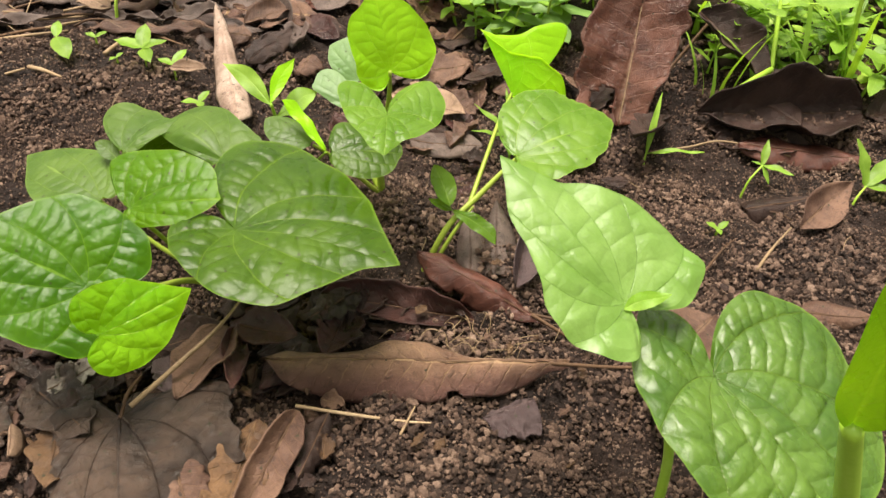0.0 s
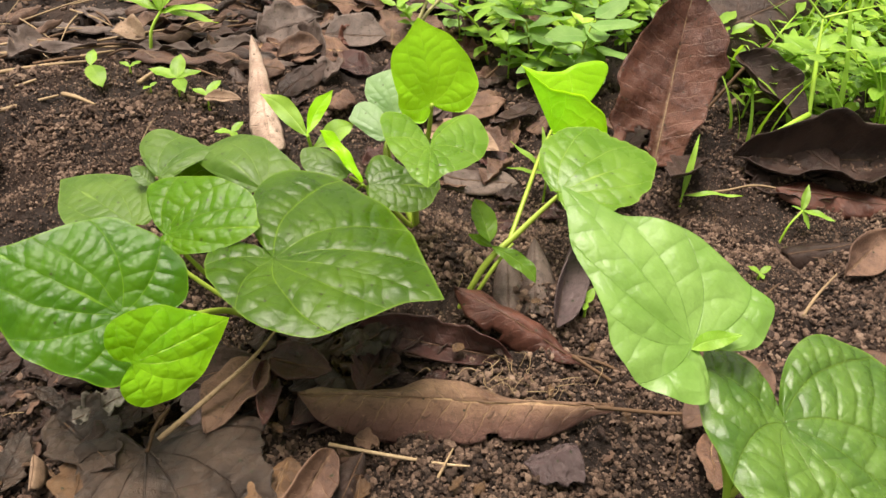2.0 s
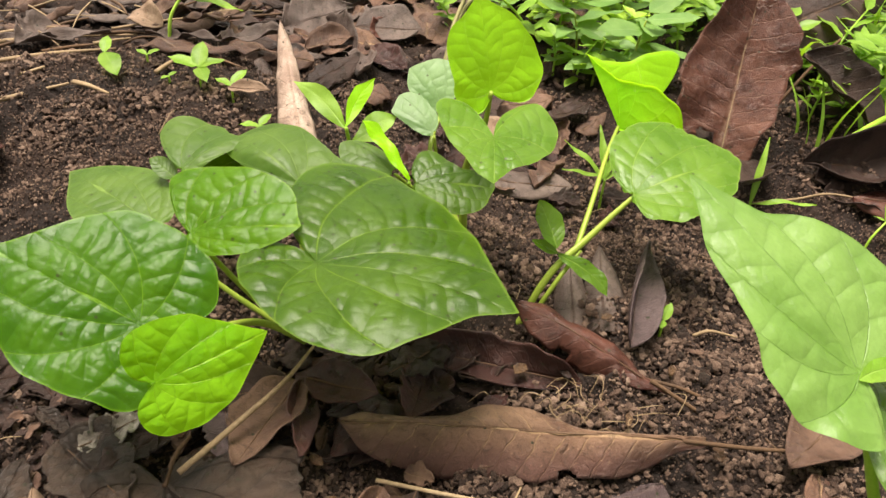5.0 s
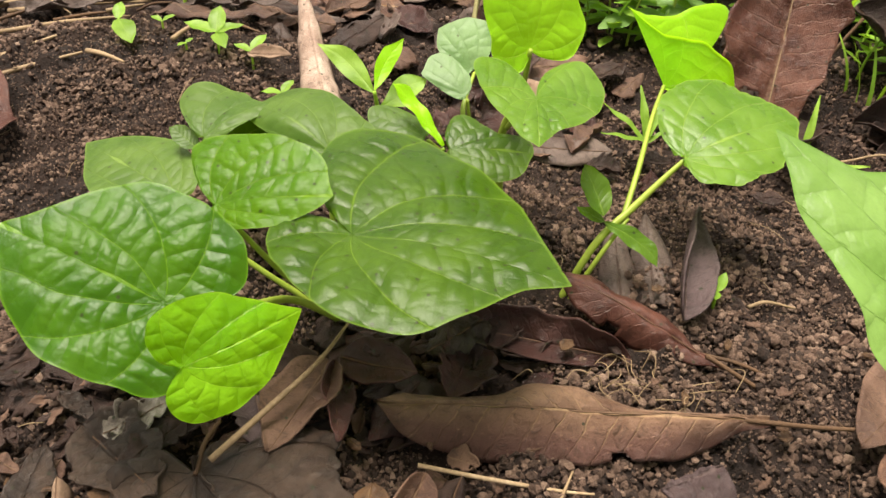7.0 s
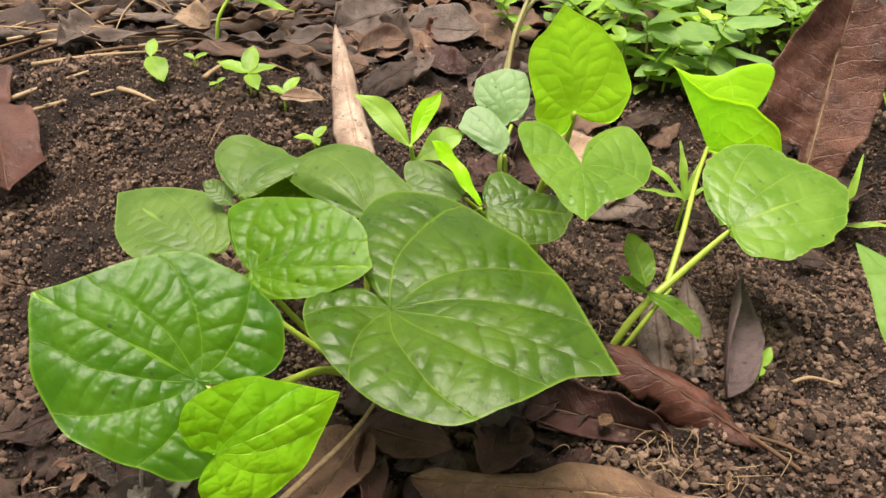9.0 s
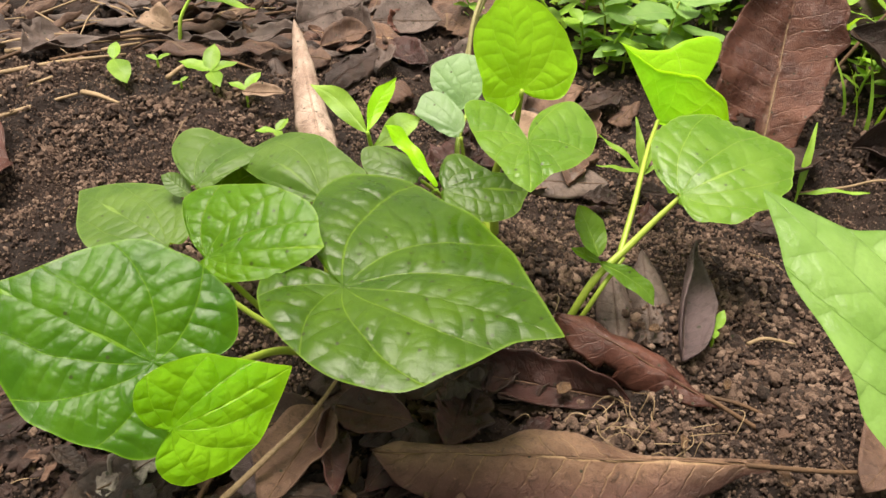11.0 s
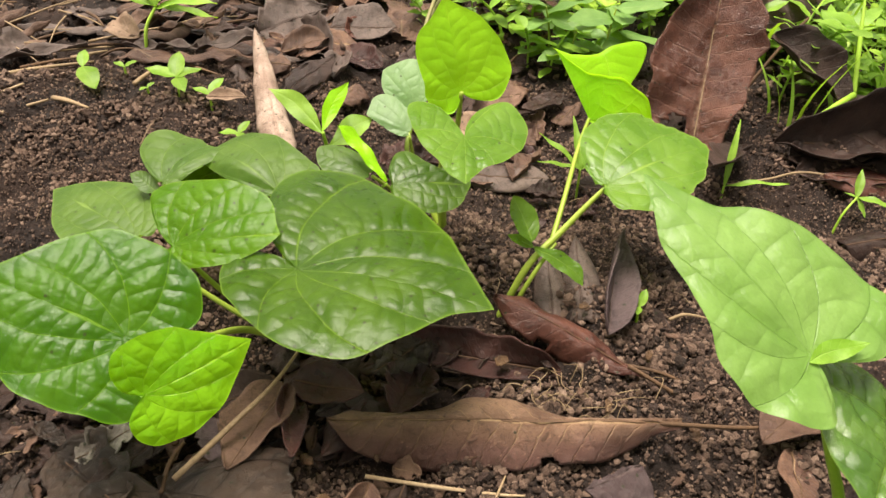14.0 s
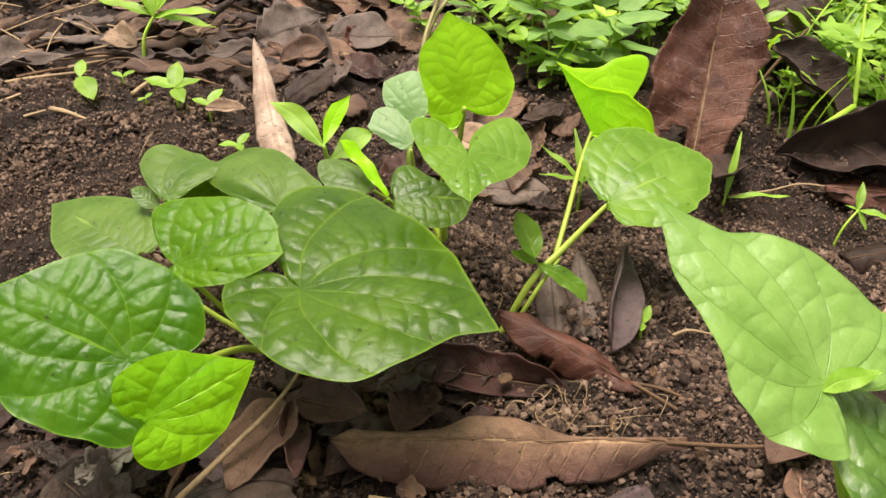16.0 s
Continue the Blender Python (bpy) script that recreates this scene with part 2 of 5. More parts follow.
SLATE = leaf_material("dead_leaf_slate_brown", (0.012, 0.007, 0.005), (0.062, 0.037, 0.024), (0.014, 0.008, 0.006), 0.36, 0.03, 9, 3, 0.45, 0.8, 0.1, True, cells_map=True, spec=0.5, creases=0.35)
# Russet darkened; the red leaf's lower fold uses it as its shade.
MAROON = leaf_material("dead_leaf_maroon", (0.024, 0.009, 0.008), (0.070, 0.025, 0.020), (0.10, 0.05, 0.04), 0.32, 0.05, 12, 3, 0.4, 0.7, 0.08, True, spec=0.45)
OCHRE = leaf_material("dead_leaf_ochre", (0.055, 0.028, 0.015), (0.155, 0.085, 0.04), (0.22, 0.14, 0.07), 0.40, 0.08, 11, 3, 0.4, 0.7, 0.1, True, spec=0.4)
CHESTNUT = leaf_material("dead_leaf_chestnut", (0.064, 0.02, 0.012), (0.155, 0.06, 0.037), (0.23, 0.13, 0.09), 0.28, 0.15, 13, 2.2, 0.6, 0.7, 0.10, True, spec=0.5)
RUSSET = leaf_material("dead_leaf_russet", (0.046, 0.016, 0.012), (0.12, 0.046, 0.032), (0.17, 0.08, 0.055), 0.32, 0.08, 12, 3, 0.35, 0.5, 0.08, True)
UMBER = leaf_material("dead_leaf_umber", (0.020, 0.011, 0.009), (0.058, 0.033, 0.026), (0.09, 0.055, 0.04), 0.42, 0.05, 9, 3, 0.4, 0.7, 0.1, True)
GREYED = leaf_material("dead_leaf_grey", (0.065, 0.045, 0.039), (0.15, 0.110, 0.095), (0.09, 0.06, 0.05), 0.45, 0.05, 9, 3, 0.4, 0.6, 0.25, True)
PURPLE = leaf_material("dead_leaf_purplish", (0.045, 0.028, 0.029), (0.10, 0.070, 0.071), (0.18, 0.13, 0.12), 0.40, 0.05, 9, 3, 0.3, 0.6, 0.2, True)
TAN = leaf_material("dead_leaf_tan", (0.20, 0.125, 0.08), (0.40, 0.28, 0.20), (0.36, 0.24, 0.16), 0.5, 0.15, 10, 3, 0.3, 0.6, 0.12, True)
PINKISH = leaf_material("dead_leaf_pinkish", (0.26, 0.17, 0.13), (0.56, 0.43, 0.35), (0.4, 0.28, 0.21), 0.5, 0.15, 10, 3, 0.3, 0.6, 0.12, True)
BLEACHED = leaf_material("bleached_leaf", (0.07, 0.05, 0.042), (0.46, 0.42, 0.37), (0.3, 0.25, 0.2), 0.6, 0.1, 10, 3, 0.3, 0.6, 0.3, True)
STRAW = rough_material("dry_straw", [(0.25, (0.10, 0.065, 0.034)), (0.55, (0.27, 0.19, 0.11)), (0.8, (0.50, 0.40, 0.27))], 40, 700, 0.7, 0.4, 0.0006)
TWIG = rough_material("twig_bark", [(0.25, (0.03, 0.017, 0.01)), (0.55, (0.10, 0.056, 0.03)), (0.8, (0.22, 0.14, 0.08))], 40, 700, 0.8, 0.6, 0.0008)
STEM = rough_material("green_stem", [(0.25, (0.16, 0.23, 0.02)), (0.55, (0.26, 0.34, 0.04)), (0.8, (0.34, 0.40, 0.07))], 30, 500, 0.5, 0.2, 0.0005, spec=0.4)
STEM_YOUNG = rough_material("young_stem", [(0.25, (0.19, 0.34, 0.02)), (0.55, (0.28, 0.45, 0.04)), (0.8, (0.36, 0.50, 0.09))], 30, 500, 0.45, 0.2, 0.0005, spec=0.4)
DRY_STEM = rough_material("drying_stem", [(0.25, (0.12, 0.10, 0.035)), (0.55, (0.23, 0.21, 0.09)), (0.8, (0.36, 0.34, 0.18))], 30, 500, 0.6, 0.2, 0.0005)
RIB = rough_material("dead_midrib", [(0.25, (0.045, 0.024, 0.014)), (0.55, (0.11, 0.062, 0.036)), (0.8, (0.20, 0.12, 0.07))], 40, 700, 0.6, 0.3, 0.0005)


# ---- ground ----
def lattice(x, y, seed):
    """Smooth value noise in -1..1 over arrays."""
    x, y = np.asarray(x, float), np.asarray(y, float)
    xi, yi = np.floor(x).astype(np.int64), np.floor(y).astype(np.int64)
    fx, fy = x - xi, y - yi
    fx, fy = fx * fx * (3 - 2 * fx), fy * fy * (3 - 2 * fy)

    def h(a, b):
        k = (a * 374761393 + b * 668265263 + seed * 144269) & 0x7FFFFFFF
        k = ((k ^ (k >> 13)) * 1274126177) & 0x7FFFFFFF
        return ((k ^ (k >> 16)) & 0xFFFF) / 32767.5 - 1

    top = h(xi, yi) * (1 - fx) + h(xi + 1, yi) * fx
    low = h(xi, yi + 1) * (1 - fx) + h(xi + 1, yi + 1) * fx
    return top * (1 - fy) + low * fy


def rise(x, y):
    """The lie of the ground: a low mound at the back, a dip in front of it."""
    x, y = np.asarray(x, float), np.asarray(y, float)
    z = 0.034 * np.exp(-(((x + 0.25) / 0.17) ** 2) - ((y - 0.53) / 0.13) ** 2)
    z = z + 0.014 * np.exp(-((x / 0.10) ** 2) - ((y - 0.37) / 0.05) ** 2)
    z = z - 0.010 * np.exp(-(((x - 0.03) / 0.09) ** 2) - ((y - 0.53) / 0.06) ** 2)
    z = z - 0.026 * np.exp(-(((x - 0.20) / 0.085) ** 2) - ((y - 0.49) / 0.065) ** 2)
    z = z + 0.018 * (1 - np.exp(-np.maximum(y - 0.58, 0) / 0.15))
    return z + 0.006 * lattice(x / 0.06, y / 0.06, 3)


def ground_z(x, y):
    z = rise(x, y) + 0.0042 * lattice(np.asarray(x) / 0.02, np.asarray(y) / 0.02, 5)
    return z + 0.0030 * lattice(np.asarray(x) / 0.008, np.asarray(y) / 0.008, 7)


def soil_z(x, y):
    return ground_z(x, y) + 0.0034 * np.abs(lattice(x / 0.0060, y / 0.0055, 11)) + 0.0016 * lattice(x / 0.0035, y / 0.0035, 13) - 0.002


def mesh_object(name, verts, faces, mat, uvs=None, smooth_faces=True, cell=None):
    me = bpy.data.meshes.new(name)
    me.from_pydata([tuple(v) for v in verts], [], faces)
    if uvs is not None:
        layer = me.uv_layers.new(name="UVMap")
        order = np.empty(len(me.loops), dtype=np.int32)
        me.loops.foreach_get("vertex_index", order)
        layer.data.foreach_set("uv", np.asarray(uvs, dtype=np.float32)[order].ravel())
        if cell is not None:
            layer = me.uv_layers.new(name="cells")
            layer.data.foreach_set("uv", np.asarray(cell).astype(np.float32)[order].ravel())
    me.materials.append(mat)
    if smooth_faces:
        me.polygons.foreach_set("use_smooth", np.ones(len(me.polygons), dtype=bool))
    me.update()
    return me


def axis(lo, hi, step, far):
    """Even steps between lo and hi, and ever longer ones out to far on both sides."""
    out, d, a = [], step, hi
    while a < far:
        d *= 1.35
        a += d
        out.append(a)
    low, d, a = [], step, lo
    while a > -far:
        d *= 1.35
        a -= d
        low.append(a)
    return np.array(low[::-1] + list(np.arange(lo, hi, step)) + out)


gx, gy = axis(-0.46, 0.40, 0.0018, 80.0), axis(0.15, 0.66, 0.0018, 80.0)
mx, my = np.meshgrid(gx, gy)
mz = soil_z(mx, my)
nx, ny = len(gx), len(gy)
idx = np.arange(nx * ny).reshape(ny, nx)
quads = np.stack([idx[:-1, :-1], idx[:-1, 1:], idx[1:, 1:], idx[1:, :-1]], -1).reshape(-1, 4)
ground = new("ground", mesh_object("ground", np.stack([mx, my, mz], -1).reshape(-1, 3), quads.tolist(), SOIL))
tagged(ground, "damp brown crumbly garden soil, darkened as shade between crumbs", "ground", kind="structure")

# Loose crumbs lying on the soil.
rng = np.random.default_rng(4)
ico = bmesh.new()
bmesh.ops.create_icosphere(ico, subdivisions=1, radius=1.0)
ico_v = np.array([v.co[:] for v in ico.verts])
ico_f = np.array([[v.index for v in f.verts] for f in ico.faces])
ico.free()


octa_v = np.array([(1, 0, 0), (-1, 0, 0), (0, 1, 0), (0, -1, 0), (0, 0, 1), (0, 0, -1)], float)
octa_f = np.array([(0, 2, 4), (2, 1, 4), (1, 3, 4), (3, 0, 4), (2, 0, 5), (1, 2, 5), (3, 1, 5), (0, 3, 5)])


def crumbs(count, x0, x1, y0, y1, lo, hi, ball_v=ico_v, ball_f=ico_f, lift=0.35, smooth_faces=True):
    """Uneven grains strewn over a stretch of soil, thicker in some patches than in others."""
    px, py = rng.uniform(x0, x1, count), rng.uniform(y0, y1, count)
    keep = lattice(px / 0.018, py / 0.018, 23) + 0.6 * lattice(px / 0.05, py / 0.05, 29) > rng.uniform(-1.6, 0.5, count)
    px, py = px[keep], py[keep]
    count = len(px)
    size = lo * (hi / lo) ** (rng.random(count) ** 2.2)
    size *= 0.85 + 0.5 * lattice(px / 0.03, py / 0.03, 21)
    spin = rng.uniform(0, 6.28, count)
    jit = rng.uniform(0.42, 1.45, (count, len(ball_v), 1)) * ball_v[None] * rng.uniform(0.65, 1.25, (count, 1, 3))
    c, s = np.cos(spin)[:, None], np.sin(spin)[:, None]
    tilt = 0.5 * np.sin(spin * 7)[:, None]
    jx, jy, jz = jit[..., 0], jit[..., 1], jit[..., 2]
    jit = np.stack([c * jx - s * jy, s * jx + c * jy, jz + tilt * jx], -1)
    verts = jit * size[:, None, None] + np.stack([px, py, np.maximum(ground_z(px, py), soil_z(px, py)) + size * lift], -1)[:, None]
    faces = ball_f[None] + (np.arange(count) * len(ball_v))[:, None, None]
    ob = new("soil_crumbs", mesh_object("soil_crumbs", verts.reshape(-1, 3), faces.reshape(-1, 3).tolist(), CRUMB, smooth_faces=smooth_faces))
    return tagged(ob, "loose brown crumbs of damp soil", "soil", kind="stuff")


crumbs(34000, -0.27, 0.27, 0.18, 0.46, 0.0008, 0.0026)
crumbs(30000, -0.27, 0.27, 0.18, 0.46, 0.0008, 0.0026, smooth_faces=False)
crumbs(46000, -0.42, 0.38, 0.42, 0.62, 0.0007, 0.0021, smooth_faces=False)
crumbs(11000, -0.42, -0.27, 0.22, 0.43, 0.0008, 0.0023, smooth_faces=False)
crumbs(7000, 0.27, 0.38, 0.24, 0.43, 0.0008, 0.0023, smooth_faces=False)
crumbs(90, -0.36, 0.34, 0.19, 0.58, 0.0030, 0.0046, lift=0.1)
crumbs(50000, -0.30, 0.30, 0.18, 0.50, 0.0004, 0.0010, octa_v, octa_f, 1.2)
crumbs(9000, -0.56, 0.56, 0.60, 1.0, 0.0012, 0.0045)


# ---- builders ----
TURNS = np.array([0, 7, 15, 25, 38, 52, 68, 84, 100, 115, 130, 145, 162, 180.0])
STATIONS = np.array([0, 0.06, 0.15, 0.28, 0.42, 0.56, 0.70, 0.83, 0.93, 1.0])
VEINS = np.array([0, 36, 78, 124, 172, 215.0])
VEIN_BOW = np.array([0, 0.62, 0.48, 0.30, 0.12, 0.0])


def flowing(at, knots, values):
    """A smooth curve through the values, with no overshoot past its neighbours."""
    knots, values = np.asarray(knots, float), np.asarray(values, float)
    step = np.diff(values) / np.diff(knots)
    slope = np.r_[step[0], np.where(step[:-1] * step[1:] > 0, 2 * step[:-1] * step[1:] / (step[:-1] + step[1:] + 1e-12), 0), step[-1]]
    k = np.clip(np.searchsorted(knots, at, side="right") - 1, 0, len(knots) - 2)
    h = knots[k + 1] - knots[k]
    s = (at - knots[k]) / h
    return values[k] * (1 + 2 * s) * (1 - s) ** 2 + values[k + 1] * s * s * (3 - 2 * s) + h * slope[k] * s * (1 - s) ** 2 + h * slope[k + 1] * s * s * (s - 1)


def frame_at(base, tip_way, normal):
    """A leaf's own axes: x to the tip, z out of the blade."""
    x = Vector(tip_way).normalized()
    z = Vector(normal)
    z = (z - x * z.dot(x)).normalized()
    m = Matrix((x, z.cross(x), z)).transposed().to_4x4()
    m.translation = base
    return m


def cells(a, b, seed):
    """Distance from the borders of uneven cells, one column of them between two main veins."""
    ca, cb = np.floor(a), np.floor(b)
    best = np.full(a.shape, 9.0)
    second = np.full(a.shape, 9.0)
    for da in (-1, 0, 1):
        for db in (-1, 0, 1):
            pa, pb = ca + da, cb + db
            qa = pa + 0.5 + 0.34 * lattice(pa * 3.7 + 0.3, pb * 2.9 + 0.1, seed + 31)
            qb = pb + 0.5 + 0.38 * lattice(pa * 2.3 + 0.7, pb * 4.1 + 0.5, seed + 37)
            d = np.hypot((a - qa) * 0.9, b - qb)
            second = np.where(d < best, best, np.minimum(second, d))
            best = np.minimum(best, d)
    return second - best


def heart_mesh(name, mat, length, left, right, fold=0.10, droop=0.08, quilt=0.012, wave=0.02, sink=0.05, hinge=None, spokes=100, rings=64, cell=0.0066, rim=0.0, cleft=0.0, torn=0.0, seed=0):
    """A heart-shaped blade round the leaf stalk's foot: radii, in lengths, at set turns from the tip, on either side; cleft turns the notch towards the left half."""
    half = np.degrees(np.linspace(0, 1, spokes + 1) ** 1.25 * radians(178.5))
    rad_l = flowing(half, TURNS, [1, *left, 0.03])
    rad_r = flowing(half, TURNS, [1, *right, 0.03])
    turn = np.r_[-half[:0:-1] * (1 + cleft / 180), half * (1 - cleft / 180)]
    rad = np.r_[rad_r[:0:-1], rad_l]
    rng_l = np.random.default_rng(seed + 100)
    rad = rad * (1 + 0.012 * np.sin(turn / 9 + seed) + 0.008 * np.sin(turn / 4.3 + 2 * seed))
    rad = rad * (1 + torn * (lattice(turn / 9, turn * 0, seed + 41) + 0.6 * lattice(turn / 3, turn * 0, seed + 43)))
    ring = (np.arange(1, rings + 1) / rings) ** 0.9
    rho, th = np.meshgrid(ring, turn, indexing="ij")
    r = rho * rad[None]
    u, v = r * np.cos(np.radians(th)), r * np.sin(np.radians(th))
    k = length / cell
    warp = lattice(u * k * 0.5, v * k * 0.5, seed + 5)
    bowed = VEINS[None] * (1 - VEIN_BOW[None] * ring[:, None] ** 0.8)
    sway = np.abs(th) + 2.2 * warp * (1 - np.abs(th) / 180)
    vein = np.stack([np.interp(sway[j], bowed[j], np.arange(len(VEINS))) for j in range(rings)])
    lane = np.minimum(np.floor(vein).astype(int), len(VEINS) - 2)
    f = vein - lane
    wide = np.radians(np.take_along_axis(np.diff(bowed, axis=1), lane, axis=1)) * r * length
    gap = np.minimum(f, 1 - f) * wide
    side = np.sign(th)
    vein = vein * side
    phase = (r * length * (1 + 0.12 * lane) - 0.55 * f * wide) / cell + 0.28 * warp + 0.37 * lane + 0.21 * side
    phase = phase + 0.16 * lattice(u * k * 1.1, v * k * 1.1, seed + 8)
    rung = np.abs(phase - np.round(phase)) * cell
    wu, wv = u * k * 1.7 + 0.5 * warp, v * k * 1.7 + 0.35 * lattice(u * k * 0.7 + 9, v * k * 0.7, seed + 6)
    small = cells(wu, wv, seed)
    puff = (1 - np.exp(-gap / (0.32 * cell))) * (0.45 + 0.55 * (1 - np.exp(-rung / (0.17 * cell))))
    puff = puff * (0.92 + 0.22 * lattice(u * k * 0.8 + 3, v * k * 0.8, seed + 9)) + 0.10 * np.clip(small * 1.5, 0, 1)
    z = 1.35 * quilt * puff * np.minimum(1, rho * 2.2) * np.clip((1 - rho) * 5, 0.12, 1)
    z += 0.12 * quilt * np.exp(-((gap / 0.0007) ** 2)) * (1 - rho)
    z += rim * np.clip((rho - 0.9) / 0.1, 0, 1) ** 2
    form = fold * np.abs(v) - droop * np.clip(u, -0.3, 2) ** 2 + sink * (1 - np.exp(-((r / 0.22) ** 2)))
    z += form - 0.75 * rho * form[-1:]
    z += wave * rho ** 2.5 * np.sin(np.radians(th) * rng_l.uniform(2.5, 4.5) + rng_l.uniform(0, 6)) * np.clip(np.abs(th) / 30, 0, 1)
    z += wave * 0.5 * rho ** 3 * np.sin(np.radians(th) * rng_l.uniform(7, 11) + rng_l.uniform(0, 6)) * np.clip(np.abs(th) / 30, 0, 1)
    y = v
    if hinge:
        a = np.radians(np.where(v > 0, hinge[0], hinge[1]))
        y, z = v * np.cos(a) - np.sign(v) * z * np.sin(a) * 0.3, np.abs(v) * np.sin(a) + z * np.cos(a)
    pts = np.stack([u, y, z], -1).reshape(-1, 3) * length
    centre = np.array([[0, 0, -0.3 * quilt * length]])
    verts = np.r_[centre, pts]
    n = len(turn)
    uv = np.r_[[[0.0, 0.0]], np.stack([vein, rho], -1).reshape(-1, 2)]
    faces = [(0, 1 + k, 2 + k) for k in range(n - 1)]
    grid = 1 + np.arange(rings * n).reshape(rings, n)
    faces += np.stack([grid[:-1, :-1], grid[1:, :-1], grid[1:, 1:], grid[:-1, 1:]], -1).reshape(-1, 4).tolist()
    return mesh_object(name, verts, faces, mat, uv, cell=np.r_[[[0.5, 1.0]], np.stack([phase, np.clip(small * 1.4, 0, 1)], -1).reshape(-1, 2)])


def blade_mesh(name, mat, length, left, right, centred=True, bend=0.1, cup=0.1, wave=0.02, twist=0.0, ragged=0.0, along=26, across=10, crumple=0.0, holes=(), seed=0):
    """A long blade from its foot to its tip: half widths, in lengths, at set stations. bend lifts (minus: drops) the tip, cup lifts the edges."""
    s = np.linspace(0, 1, along + 1)
    lw = flowing(s, STATIONS, [0.012, *left, 0.004])
    rw = flowing(s, STATIONS, [0.012, *right, 0.004])
    rng_l = np.random.default_rng(seed + 300)
    lw = lw * (1 + ragged * lattice(s * 13 + seed, s * 0, 3 + seed)) + 0
    rw = rw * (1 + ragged * lattice(s * 13 - seed, s * 0, 9 + seed)) + 0
    a = np.linspace(-1, 1, across + 1)
    ss, aa = np.meshgrid(s, a, indexing="ij")
    v = np.where(aa > 0, aa * lw[:, None], aa * rw[:, None])
    mid = (lw - rw)[:, None] / 2
    wid = ((lw + rw) / 2)[:, None]
    v = mid + aa * wid if centred else np.where(aa > 0, aa * lw[:, None], aa * rw[:, None])
    z = bend * (ss ** 2 - 0.3 * ss) + cup * wid * aa ** 2
    z += wave * np.abs(aa) ** 1.5 * np.sin(ss * rng_l.uniform(9, 16) + np.sign(aa) * rng_l.uniform(0, 3) + rng_l.uniform(0, 6))
    z += wave * 0.6 * np.sin(ss * rng_l.uniform(4, 7) + rng_l.uniform(0, 6))
    z += 0.004 * np.abs(np.sin(np.pi * (ss * 10 - np.abs(aa) * 1.5))) * (1 - np.abs(aa)) - 0.006 * np.exp(-((aa / 0.12) ** 2))
    if crumple:
        k = seed % 97
        z += crumple * (lattice(ss * 5 + k, v * 6 + k, k) + 0.6 * lattice(ss * 11 + k, v * 12, k + 1) + 0.35 * lattice(ss * 23, v * 24, k + 2))
    c, d = np.cos(twist * ss), np.sin(twist * ss)
    v, z = v * c - (z - 0) * d, v * d + z * c
    verts = np.stack([ss, v, z], -1).reshape(-1, 3) * length
    uv = np.stack([aa * 0.47, ss], -1).reshape(-1, 2)
    rib = ss * 8 - np.abs(aa) * 1.6 + 0.4 * (aa > 0)
    n = across + 1
    grid = np.arange((along + 1) * n).reshape(along + 1, n)
    faces = np.stack([grid[:-1, :-1], grid[1:, :-1], grid[1:, 1:], grid[:-1, 1:]], -1).reshape(-1, 4)
    for s0, a0, rs, ra in holes:
        fs, fa = ss[:-1, :-1].ravel() + 0.5 / along, aa[:-1, :-1].ravel() + 1.0 / across
        keep = np.hypot((fs - s0) / rs, (fa - a0) / ra) * (1 + 0.35 * lattice(fs * 40, fa * 9, seed + 2)) > 1
        faces = faces[keep[: len(faces)]] if len(keep) == len(faces) else faces
    faces = faces.tolist()
    return mesh_object(name, verts, faces, mat, uv, cell=np.stack([rib, np.ones_like(rib)], -1).reshape(-1, 2))


def tube_mesh(name, mat, points, radii, sides=9, steps=10):
    """A round stem that flows through the points, with a radius at each."""
    p = np.array(points, float)
    k = np.arange(len(p))
    t = np.linspace(0, len(p) - 1, steps * (len(p) - 1) + 1)
    ext = np.r_[[2 * p[0] - p[1]], p, [2 * p[-1] - p[-2]]]
    i = np.minimum(t.astype(int), len(p) - 2)
    s = (t - i)[:, None]
    a, b, c, d = ext[i], ext[i + 1], ext[i + 2], ext[i + 3]
    q = 0.5 * (2 * b + (c - a) * s + (2 * a - 5 * b + 4 * c - d) * s ** 2 + (3 * b - a - 3 * c + d) * s ** 3)
    r = np.interp(t, k, radii)
    way = np.gradient(q, axis=0)
    way /= np.linalg.norm(way, axis=1)[:, None]
    ref = np.array([0.31, 0.17, 0.93])
    e1 = np.cross(way, ref)
    e1 /= np.linalg.norm(e1, axis=1)[:, None]
    e2 = np.cross(way, e1)
    ang = np.linspace(0, 2 * np.pi, sides, endpoint=False)
    rr = r[:, None] * (1 + 0.08 * np.sin(ang * 3)[None])
    ringv = q[:, None] + rr[..., None] * (np.cos(ang)[None, :, None] * e1[:, None] + np.sin(ang)[None, :, None] * e2[:, None])
    verts = np.r_[ringv.reshape(-1, 3), q[:1], q[-1:]]
    n = len(t)
    g = np.arange(n * sides).reshape(n, sides)
    gn = np.roll(g, -1, axis=1)
    faces = np.stack([g[:-1], gn[:-1], gn[1:], g[1:]], -1).reshape(-1, 4).tolist()
    faces += [(n * sides, int(b_), int(a_)) for a_, b_ in zip(g[0], gn[0])] + [(n * sides + 1, int(a_), int(b_)) for a_, b_ in zip(g[-1], gn[-1])]
    return mesh_object(name, verts, faces, mat)


def thicken(ob, depth):
    m = ob.modifiers.new("thickness", "SOLIDIFY")
    m.thickness, m.offset = depth, -1.0
    return ob


def thing(name, at, label, category, group=""):
    ob = new(name)
    ob.location = at
    ob.empty_display_size = 0.01
    return tagged(ob, label, category, group)


